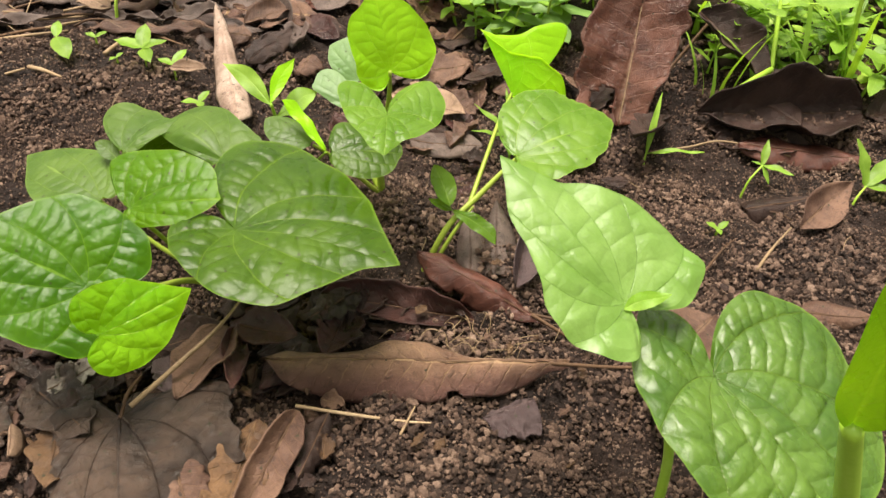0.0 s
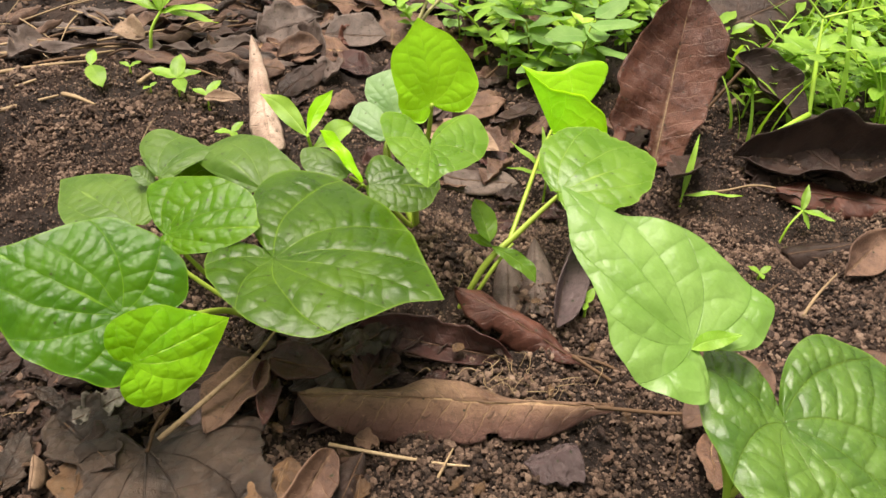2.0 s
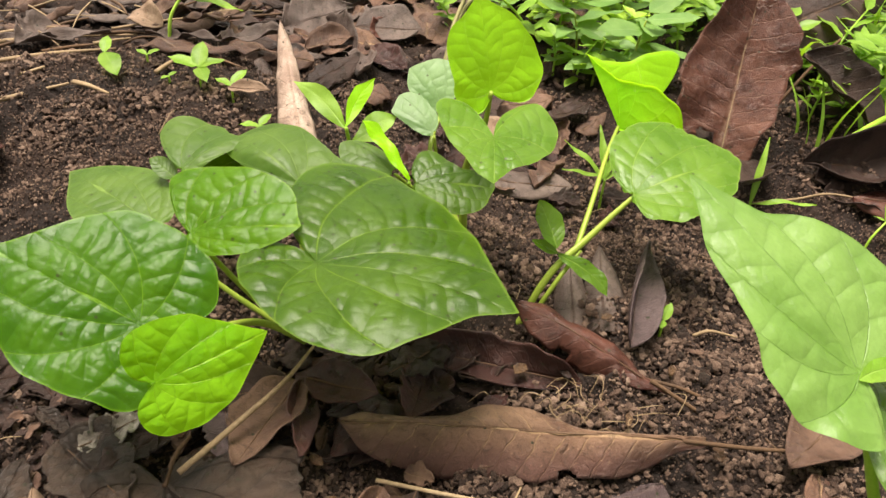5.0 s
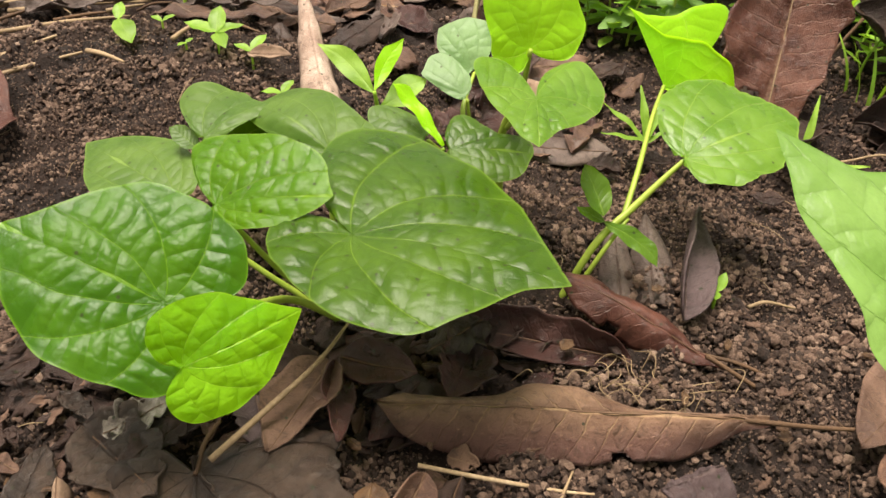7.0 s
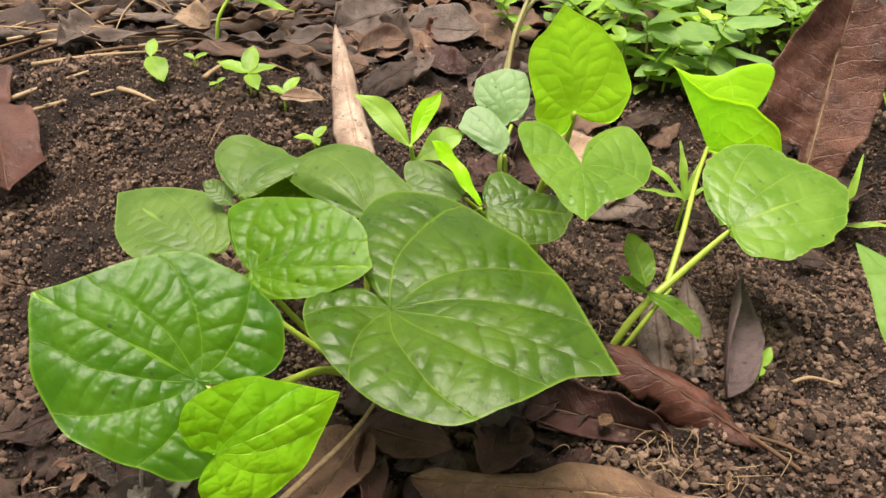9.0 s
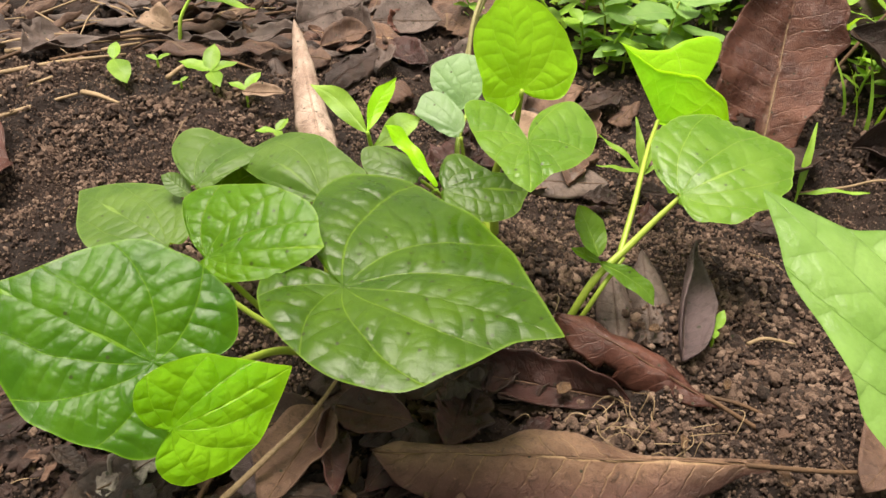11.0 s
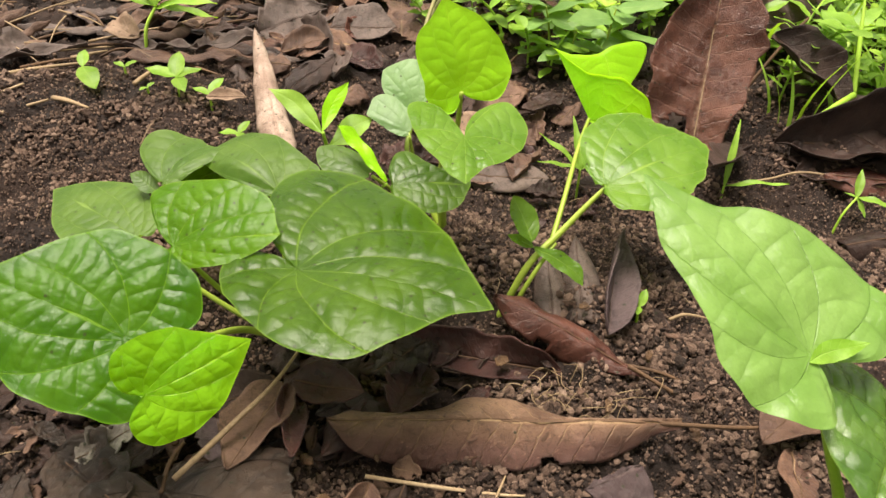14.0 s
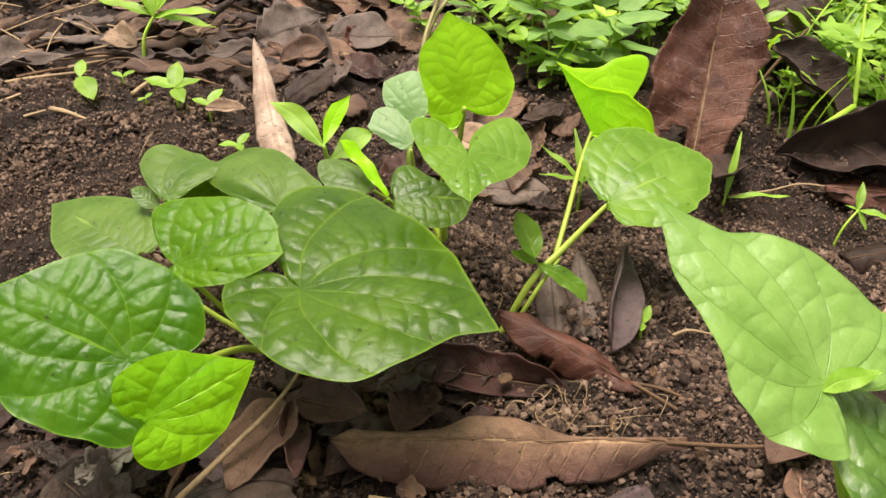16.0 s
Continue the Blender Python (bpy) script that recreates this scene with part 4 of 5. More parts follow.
dead_leaf(PURPLE, (0.0537, 0.2679, 0.0066), (-0.892, -0.444, -0.089), (0.0, -0.196, 0.981), 0.029, (0.26, 0.49, 0.64, 0.73, 0.66, 0.59, 0.47, 0.33), (0.01, 0.02, 0.05, 0.07, 0.07, 0.07, 0.07, 0.03),
          "purplish grey leaf scrap on soil", rib=PURPLE, ragged=0.25, cup=-0.05, crumple=0.05, along=40, across=24, seed=6)
dead_heart(SLATE, (-0.146, 0.243, 0.013), (0.30, -0.95, -0.02), (0.02, -0.08, 0.99), 0.076, (0.97, 0.94, 0.90, 0.86, 0.82, 0.76, 0.70, 0.60, 0.42, 0.28, 0.18, 0.10), (0.92, 0.84, 0.74, 0.65, 0.56, 0.48, 0.42, 0.36, 0.30, 0.22, 0.15, 0.08),
           "broad dark grey-brown rotting leaf with sunken veins on litter", quilt=0.022, wave=0.07, fold=0.04, cell=0.012, torn=0.07, seed=7)
dead_leaf(OCHRE, (-0.128, 0.256, 0.015), (0.80, -0.59, -0.02), (0.05, -0.15, 0.98), 0.045, (0.10, 0.15, 0.17, 0.16, 0.14, 0.11, 0.08, 0.04), (0.08, 0.12, 0.16, 0.18, 0.17, 0.13, 0.09, 0.04), "narrow brown curled leaf strip on litter", cup=-0.8, ragged=0.12, crumple=0.03, seed=64, along=30)
dead_leaf(OCHRE, (-0.176, 0.243, 0.011), (0.25, -0.96, 0.0), (0.0, -0.10, 0.98), 0.040, (0.16, 0.24, 0.3, 0.32, 0.3, 0.25, 0.18, 0.08), (0.12, 0.2, 0.24, 0.26, 0.24, 0.2, 0.14, 0.06), "orange-brown leaf edge under a dark leaf", ragged=0.2, crumple=0.04, seed=65, along=30)
dead_leaf(OCHRE, (-0.081, 0.244, 0.014), (-0.12, -0.99, -0.03), (0.1, -0.1, 0.98), 0.062, (0.10, 0.16, 0.20, 0.22, 0.22, 0.2, 0.15, 0.08), (0.08, 0.13, 0.18, 0.20, 0.20, 0.18, 0.13, 0.07),
          "yellowish brown dead leaf on soil", wave=0.03, ragged=0.12, crumple=0.03, seed=8, along=40, across=18)
dead_leaf(BROWN, (-0.062, 0.247, 0.017), (-0.30, -0.95, -0.04), (0.35, -0.3, 0.85), 0.070, (0.05, 0.09, 0.12, 0.13, 0.13, 0.12, 0.09, 0.05), (0.05, 0.09, 0.11, 0.12, 0.12, 0.1, 0.08, 0.05),
          "brown rolled dead leaf on soil", cup=0.9, wave=0.025, crumple=0.02, ragged=0.1, seed=9, along=40, across=18)
dead_leaf(UMBER, (-0.048, 0.252, 0.010), (-0.25, -0.96, 0.0), (0.3, -0.2, 0.9), 0.040, (0.08, 0.14, 0.18, 0.2, 0.18, 0.15, 0.1, 0.05), (0.08, 0.14, 0.18, 0.2, 0.18, 0.15, 0.1, 0.05), "dark brown torn leaf beside a rolled leaf", cup=-0.7, ragged=0.2, crumple=0.04, seed=66, along=30)
dead_leaf(SLATE, (-0.196, 0.262, 0.012), (0.80, -0.58, 0.0), (0.0, -0.2, 0.97), 0.050, (0.2, 0.3, 0.34, 0.34, 0.3, 0.25, 0.18, 0.08), (0.2, 0.28, 0.3, 0.3, 0.28, 0.22, 0.16, 0.08), "grey-brown torn leaf on dark soil", cup=0.2, ragged=0.2, crumple=0.05, seed=67, along=36, across=18)
dead_leaf(PURPLE, (-0.133, 0.283, 0.012), (0.35, -0.93, 0.0), (0.0, -0.2, 0.97), 0.030, (0.2, 0.3, 0.34, 0.34, 0.3, 0.25, 0.18, 0.08), (0.2, 0.28, 0.3, 0.3, 0.28, 0.22, 0.16, 0.08), "purplish grey leaf scrap on litter", cup=0.3, ragged=0.18, crumple=0.04, seed=68, along=30)
dead_leaf(TAN, (-0.197, 0.240, 0.011), (0.35, -0.93, 0.0), (0.0, -0.2, 0.97), 0.020, (0.12, 0.18, 0.2, 0.2, 0.2, 0.18, 0.15, 0.1), (0.12, 0.18, 0.2, 0.2, 0.2, 0.18, 0.15, 0.1), "small tan rolled leaf scrap on soil", cup=-1.8, seed=69)
for spec in (((-0.106, 0.300, 0.017), (-0.28, -0.96, -0.06), (-0.25, -0.25, 0.92), 0.050, 21, BROWN), ((-0.102, 0.299, 0.018), (0.12, -0.99, -0.05), (0.5, -0.2, 0.85), 0.042, 22, MAROON),
             ((-0.109, 0.302, 0.012), (-0.9, -0.40, 0.0), (0.0, -0.3, 0.95), 0.035, 23, UMBER), ((-0.101, 0.301, 0.018), (0.96, -0.22, 0.0), (0.0, -0.35, 0.92), 0.034, 24, MAROON)):
    w = 0.55 if spec[4] == 22 else 1.0
    dead_leaf(spec[5], *spec[:4], [q * w for q in (0.14, 0.22, 0.28, 0.30, 0.28, 0.22, 0.15, 0.07)], [q * w for q in (0.14, 0.22, 0.28, 0.30, 0.28, 0.22, 0.15, 0.07)],
              "dark brown dead leaf of a wilted cluster", cup=0.5, wave=0.03, ragged=0.06, crumple=0.02, seed=spec[4], along=36, across=16)
dead_leaf(PURPLE, (0.047, 0.334, 0.019), (0.18, 0.97, 0.16), (0.35, -0.45, 0.85), 0.070, (0.08, 0.12, 0.14, 0.14, 0.12, 0.10, 0.06, 0.02), (0.07, 0.10, 0.12, 0.12, 0.11, 0.09, 0.06, 0.02),
          "narrow grey-brown curled leaf on soil", rib=UMBER, twist=0.5, cup=1.2, bend=0.08, wave=0.006, seed=10, across=14)
dead_leaf(GREYED, (0.036, 0.345, 0.017), (0.05, 0.98, 0.10), (-0.25, -0.5, 0.85), 0.058, (0.14, 0.20, 0.23, 0.22, 0.2, 0.16, 0.10, 0.05), (0.12, 0.18, 0.2, 0.2, 0.18, 0.15, 0.1, 0.05),
          "dark grey-brown crumpled leaf on soil", rib=UMBER, cup=-0.8, wave=0.015, seed=11, across=14)
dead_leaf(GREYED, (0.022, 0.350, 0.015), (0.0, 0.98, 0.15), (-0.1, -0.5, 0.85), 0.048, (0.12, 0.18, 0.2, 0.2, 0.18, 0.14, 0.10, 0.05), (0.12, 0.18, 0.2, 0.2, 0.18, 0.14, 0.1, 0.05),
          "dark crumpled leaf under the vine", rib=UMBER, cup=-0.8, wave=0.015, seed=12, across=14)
dead_leaf(BLEACHED, (-0.186, 0.258, 0.014), (0.75, 0.6, 0.0), (0.0, -0.3, 0.95), 0.027, (0.15, 0.22, 0.26, 0.26, 0.24, 0.22, 0.16, 0.08), (0.15, 0.2, 0.22, 0.24, 0.22, 0.2, 0.14, 0.08),
          "bleached mouldy leaf scrap on dark litter", cup=0.3, wave=0.04, ragged=0.4, seed=48, along=40, across=18, crumple=0.05, holes=((0.4, 0.5, 0.12, 0.3),))
dead_leaf(UMBER, (0.064, 0.366, 0.006), (0.75, -0.65, 0.0), (0.1, -0.2, 0.95), 0.026, (0.2, 0.28, 0.3, 0.28, 0.25, 0.2, 0.12, 0.05), (0.15, 0.2, 0.22, 0.2, 0.18, 0.14, 0.1, 0.05), "small brown leaf scrap on soil", cup=0.5, seed=13)
dead_leaf(UMBER, (0.202, 0.556, -0.004), (0.99, 0.06, 0.0), (0.0, -0.50, 0.86), 0.130, (0.05, 0.08, 0.11, 0.13, 0.14, 0.13, 0.11, 0.06), (0.06, 0.15, 0.22, 0.26, 0.27, 0.24, 0.19, 0.09),
          "dark brown hollow curled leaf among weeds", cup=1.5, wave=0.022, ragged=0.14, seed=14, along=50, across=30, crumple=0.03)
dead_leaf(PURPLE, (0.250, 0.582, 0.022), (0.97, -0.12, -0.04), (0.0, -0.45, 0.88), 0.065, (0.06, 0.10, 0.13, 0.14, 0.13, 0.10, 0.07, 0.03), (0.06, 0.12, 0.16, 0.17, 0.15, 0.12, 0.08, 0.03),
          "pinkish grey leaf scrap on a dark leaf", cup=-0.6, wave=0.02, ragged=0.12, seed=45, along=24, across=12)
dead_leaf(UMBER, (0.205, 0.615, 0.055), (0.62, -0.45, -0.5), (0.3, -0.6, 0.7), 0.075, (0.10, 0.18, 0.22, 0.24, 0.24, 0.2, 0.14, 0.06), (0.10, 0.16, 0.2, 0.22, 0.2, 0.16, 0.12, 0.06),
          "dark brown curled leaf among weeds", cup=0.9, wave=0.03, ragged=0.15, seed=44, along=30, across=16)
dead_leaf(UMBER, (-0.194, 0.7505, 0.0253), (0.838, -0.473, -0.272), (0.0, -0.498, 0.867), 0.0636, (0.10, 0.15, 0.16, 0.16, 0.16, 0.15, 0.14, 0.08), (0.08, 0.12, 0.14, 0.15, 0.15, 0.15, 0.13, 0.08),
          "dark brown rolled leaf in the litter", cup=-2.2, wave=0.004, seed=46, along=30, across=16)
dead_leaf(UMBER, (0.19, 0.66, 0.05), (0.85, 0.45, 0.2), (0.1, -0.6, 0.8), 0.12, (0.10, 0.2, 0.28, 0.3, 0.28, 0.22, 0.14, 0.06), (0.10, 0.2, 0.26, 0.28, 0.26, 0.2, 0.14, 0.06),
          "large dull brown leaf among weeds", cup=-0.3, wave=0.03, ragged=0.12, seed=47, along=30, across=16)
dead_leaf(RUSSET, (0.226, 0.519, -0.004), (0.97, -0.20, -0.02), (0.0, -0.30, 0.95), 0.095, (0.08, 0.12, 0.15, 0.16, 0.15, 0.12, 0.09, 0.04), (0.08, 0.12, 0.15, 0.16, 0.15, 0.12, 0.09, 0.04), "rusty brown dead leaf at the foot of weeds", cup=-0.5, wave=0.03, seed=15)
dead_leaf(UMBER, (0.209, 0.437, -0.002), (0.95, 0.25, 0.0), (0.0, -0.3, 0.95), 0.05, (0.15, 0.25, 0.3, 0.32, 0.3, 0.24, 0.15, 0.06), (0.15, 0.25, 0.3, 0.32, 0.3, 0.24, 0.15, 0.06), "dark brown curled dead leaf on soil", cup=-1.2, seed=16)
dead_leaf(BROWN, (0.235, 0.411, 0.004), (0.72, 0.68, 0.10), (0.2, -0.5, 0.8), 0.058, (0.06, 0.14, 0.2, 0.22, 0.2, 0.16, 0.1, 0.04), (0.06, 0.14, 0.2, 0.22, 0.2, 0.16, 0.1, 0.04), "mauve-brown dead leaf on soil", cup=0.6, seed=17)
dead_leaf(BROWN, (0.156, 0.322, 0.012), (-0.72, -0.69, 0.0), (0.0, -0.1, 1.0), 0.072, (0.12, 0.2, 0.24, 0.24, 0.22, 0.18, 0.12, 0.06), (0.12, 0.2, 0.24, 0.24, 0.22, 0.18, 0.12, 0.06), "brown dead leaf under the tall shoot", cup=0.4, wave=0.03, seed=18)
dead_leaf(BROWN, (0.208, 0.332, 0.008), (0.95, -0.2, 0.1), (0.0, -0.5, 0.85), 0.038, (0.12, 0.2, 0.24, 0.24, 0.22, 0.18, 0.12, 0.06), (0.12, 0.2, 0.24, 0.24, 0.22, 0.18, 0.12, 0.06), "small brown dead leaf on soil", cup=-0.6, wave=0.03, seed=19)
dead_leaf(TAN, (-0.036, 0.562, 0.004), (0.8, -0.55, 0.05), (0.0, -0.4, 0.9), 0.07, (0.1, 0.16, 0.2, 0.22, 0.22, 0.18, 0.12, 0.06), (0.08, 0.12, 0.14, 0.15, 0.14, 0.12, 0.08, 0.04), "pale brown dead leaf behind the vine", cup=0.4, seed=25)
dead_leaf(GREYED, (-0.02, 0.50, 0.003), (0.95, -0.25, 0.05), (0.0, -0.3, 0.95), 0.055, (0.15, 0.2, 0.22, 0.24, 0.24, 0.22, 0.16, 0.08), (0.12, 0.16, 0.18, 0.2, 0.2, 0.16, 0.12, 0.06), "grey brown dead leaf on soil", cup=-0.3, seed=26)
dead_leaf(TAN, (-0.192, 0.525, 0.042), (0.9, -0.3, 0.1), (0.0, -0.4, 0.9), 0.032, (0.08, 0.12, 0.16, 0.18, 0.16, 0.12, 0.08, 0.04), (0.08, 0.12, 0.14, 0.15, 0.14, 0.12, 0.08, 0.04), "small tan leaf scrap on the mound", cup=0.6, seed=27)
dead_leaf(RUSSET, (-0.394, 0.55, 0.035), (0.52, -0.85, -0.08), (0.6, -0.2, 0.75), 0.15, (0.05, 0.08, 0.07, 0.06, 0.09, 0.12, 0.12, 0.08), (0.06, 0.08, 0.08, 0.07, 0.09, 0.12, 0.12, 0.08), "dark reddish dead leaf at the edge of the bed", cup=0.6, wave=0.04, ragged=0.15, seed=28)

# Rotting scraps round the front litter, and the deep litter behind.
rnd = random.Random(12)


def scatter(count, x0, x1, y0, y1, mats, lo, hi, label, tilt=0.3, avoid=None, heading=None, wide=1.0, heap=""):
    verts, faces, uvs, slots = [], [], [], []
    for _ in range(count):
        x, y = rnd.uniform(x0, x1), rnd.uniform(y0, y1)
        if avoid and avoid(x, y):
            continue
        a = rnd.uniform(0, 6.28) if heading is None else rnd.gauss(heading, 0.3)
        w = rnd.uniform(0.7, 1.5) * wide
        prof = [q * w for q in (0.10, 0.17, 0.22, 0.24, 0.23, 0.19, 0.13, 0.06)]
        prof2 = [q * rnd.uniform(0.8, 1.1) for q in prof]
        mat = rnd.choice(mats)
        base = on_ground(x, y, rnd.uniform(0.003, 0.010))
        way, up = (math.cos(a), math.sin(a), rnd.uniform(-0.1, 0.15)), (rnd.uniform(-tilt, tilt), rnd.uniform(-tilt, tilt) - 0.1, 1)
        shape = dict(cup=rnd.uniform(-0.9, 0.9), bend=rnd.uniform(-0.1, 0.2), wave=rnd.uniform(0.02, 0.05), ragged=rnd.uniform(0.1, 0.4), seed=rnd.randrange(9999), crumple=rnd.uniform(0.015, 0.05),
                     holes=((rnd.uniform(0.2, 0.9), rnd.choice((-1, 1)) * rnd.uniform(0.5, 1.0), rnd.uniform(0.03, 0.12), rnd.uniform(0.1, 0.4)),) * rnd.randrange(2))
        size = rnd.uniform(lo, hi)
        if not heap:
            dead_leaf(mat, base, way, up, size, prof, prof2, label, rib=mat, along=26, across=12, **shape)
            continue
        me = blade_mesh("blade", mat, size, prof, prof2, centred=False, along=18, across=8, **shape)
        m, n = frame_at(base, way, up), len(verts)
        verts += [tuple(m @ v.co) for v in me.vertices]
        faces += [tuple(n + k for k in p.vertices) for p in me.polygons]
        slots += [mats.index(mat)] * len(me.polygons)
        s, w = np.meshgrid(np.linspace(0, 1, 19), np.linspace(-0.47, 0.47, 9), indexing="ij")
        uvs += np.stack([w, s], -1).reshape(-1, 2).tolist()
        bpy.data.meshes.remove(me)
    if heap:
        me = mesh_object(heap, verts, faces, mats[0], uvs)
        for other in mats[1:]:
            me.materials.append(other)
        me.polygons.foreach_set("material_index", np.array(slots, dtype=np.int32))
        tagged(thicken(new(heap, me), 0.0005), label, "leaf litter", kind="stuff")


scatter(85, -0.25, -0.055, 0.19, 0.31, [UMBER, UMBER, UMBER, BROWN, SLATE], 0.016, 0.036, "dark rotting dead leaf scrap on soil", 0.2, lambda x, y: (x > -0.125 and y > 0.245) or (-0.205 < x < -0.055 and y < 0.252))
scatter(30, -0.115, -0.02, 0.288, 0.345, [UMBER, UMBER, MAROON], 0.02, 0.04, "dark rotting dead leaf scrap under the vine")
scatter(64, -0.24, 0.02, 0.60, 0.86, [BROWN, MAROON, BROWN, UMBER, MAUVE, GREYED, RUSSET], 0.03, 0.085, "brown dead leaf in the litter", 0.8)
scatter(190, -0.25, -0.045, 0.185, 0.315, [UMBER, BROWN, OCHRE, UMBER, UMBER], 0.005, 0.015, "small brown dead leaf fragments scattered on soil", 0.4, heap="leaf_litter")
scatter(60, -0.05, 0.20, 0.19, 0.42, [UMBER, BROWN, UMBER, OCHRE], 0.004, 0.011, "small brown dead leaf fragments scattered on soil", 0.3, heap="leaf_litter")
scatter(16, -0.16, 0.02, 0.52, 0.64, [UMBER, BROWN, GREYED], 0.03, 0.055, "brown dead leaf scrap in the litter", 0.5)
scatter(46, -0.55, -0.20, 0.60, 0.95, [BROWN, UMBER, TAN, GREYED, GREYED, TAN], 0.02, 0.055, "brown dead leaf in the litter", 0.4, heap="leaf_litter")
scatter(80, -0.55, -0.18, 0.60, 0.86, [BROWN, UMBER, UMBER, GREYED, BROWN], 0.03, 0.10, "flat brown strips of dry leaf in the litter", 0.3, None, 0.1, 0.35, heap="leaf_litter")
scatter(34, -0.06, 0.15, 0.47, 0.66, [UMBER, MAROON, UMBER, BROWN], 0.02, 0.05, "dark brown dead leaf scrap behind the vine", 0.6)
# Dark dead leaves, partly added to stand for shadowed gaps under the weeds.
scatter(14, 0.17, 0.40, 0.50, 0.64, [UMBER, UMBER, BROWN], 0.03, 0.08, "dark dead leaf, also standing for shade under the weeds", 0.5)


# ---- twigs and straws ----
def straw(points, radius, label, mat=None, name="straw", group="straws", flat=False):
    ob = thing(name, points[0], label, name, group)
    if flat:
        points = [points[0], tuple((Vector(points[0]) + Vector(points[-1])) / 2 + Vector((rnd.gauss(0, 0.001), rnd.gauss(0, 0.001), 0.001))), points[-1]]
    piece("stalk", tube_mesh("stalk", mat or STRAW, points, [radius * (1 - 0.55 * (k / max(1, len(points) - 1)) ** 2) for k in range(len(points))], 7, 6), ob)
    return ob


straw([(-0.140, 0.245, 0.020), (-0.121, 0.268, 0.026), (-0.107, 0.288, 0.029), (-0.098, 0.310, 0.030)], 0.0014, "light brown dry stalk lying across dead leaves")
straw([(-0.189, 0.287, 0.012), (-0.176, 0.279, 0.011), (-0.164, 0.269, 0.006)], 0.0010, "pale dry stalk on soil")
straw([(-0.065, 0.257, 0.008), (-0.041, 0.254, 0.007), (-0.011, 0.251, 0.006), (0.002, 0.2505, 0.006)], 0.0010, "yellow straw lying on soil")
straw([(-0.013, 0.242, 0.006), (-0.006, 0.258, 0.009)], 0.0009, "short yellow straw lying on soil")
straw([(0.083, 0.356, 0.009), (0.092, 0.359, 0.010), (0.106, 0.358, 0.008)], 0.0010, "bent yellow straw on soil")
straw([(0.052, 0.322, 0.011), (0.075, 0.318, 0.008), (0.10, 0.300, 0.006), (0.112, 0.285, 0.004)], 0.0009, "thin dark twig on soil", TWIG, "twig", "twigs")
straw([on_ground(0.161, 0.364, 0.003), on_ground(0.176, 0.382, 0.005), on_ground(0.191, 0.401, 0.004)], 0.0008, "thin pale twig on soil", TWIG, "twig", "twigs")
straw([on_ground(0.161, 0.517, 0.003), on_ground(0.19, 0.522, 0.005), on_ground(0.218, 0.525, 0.005), on_ground(0.262, 0.506, 0.004)], 0.0010, "thin pale twig on soil", STRAW, "twig", "twigs")
straw([on_ground(0.1965, 0.371, 0.002), on_ground(0.208, 0.385, 0.008), on_ground(0.222, 0.398, 0.010)], 0.0011, "short root stub on soil", STRAW, "twig", "twigs")
for a, b in (((-0.375, 0.515), (-0.325, 0.551)), ((-0.37, 0.495), (-0.298, 0.527)), ((-0.39, 0.611), (-0.29, 0.628)), ((-0.38, 0.578), (-0.30, 0.609)), ((-0.251, 0.556), (-0.242, 0.592)), ((-0.296, 0.529), (-0.266, 0.513))):
    straw([on_ground(*a, 0.004), on_ground((a[0] + b[0]) / 2, (a[1] + b[1]) / 2 + 0.002, 0.006), on_ground(*b, 0.004)], 0.0017, "dry pale straw lying on the mound", flat=True)
for _ in range(80):
    x, y, a, s = rnd.uniform(-0.52, -0.20), rnd.uniform(0.585, 0.80), rnd.gauss(0.1, 0.7), rnd.uniform(0.02, 0.08)
    p = [(x + s * k * math.cos(a), y + s * k * math.sin(a)) for k in (-0.5, 0, 0.5)]
    straw([on_ground(*q, rnd.uniform(0.003, 0.014)) for q in p], rnd.uniform(0.0004, 0.0016), "dry pale straw lying on the litter", rnd.choice([STRAW, TWIG, TWIG]), flat=True)
for _ in range(34):
    x, y, a, s = rnd.gauss(0.015, 0.022), rnd.uniform(0.290, 0.318), rnd.uniform(0, 6.28), rnd.uniform(0.008, 0.022)
    straw([on_ground(x, y, 0.001), on_ground(x + 0.5 * s * math.cos(a), y + 0.5 * s * math.sin(a), rnd.uniform(0.003, 0.009)), on_ground(x + s * math.cos(a + 0.5), y + s * math.sin(a + 0.5), 0.001)], 0.00024, "thin tan rootlet on soil", STRAW, "rootlet", "rootlets")
for _ in range(90):
    x, y, a, s = rnd.uniform(-0.35, 0.30), rnd.uniform(0.20, 0.56), rnd.uniform(0, 6.28), rnd.uniform(0.008, 0.028)
    straw([on_ground(x, y, 0.002), on_ground(x + 0.5 * s * math.cos(a), y + 0.5 * s * math.sin(a), 0.004), on_ground(x + s * math.cos(a + 0.15), y + s * math.sin(a + 0.15), 0.002)], rnd.uniform(0.00015, 0.00035), "thin dry root bit on soil", rnd.choice([STRAW, TWIG, TWIG]), "rootlet", "rootlets")


# ---- seedlings, weeds and grass ----
OVAL = (0.10, 0.17, 0.23, 0.26, 0.25, 0.20, 0.13, 0.06)
LANCE = (0.05, 0.08, 0.11, 0.12, 0.11, 0.09, 0.06, 0.03)


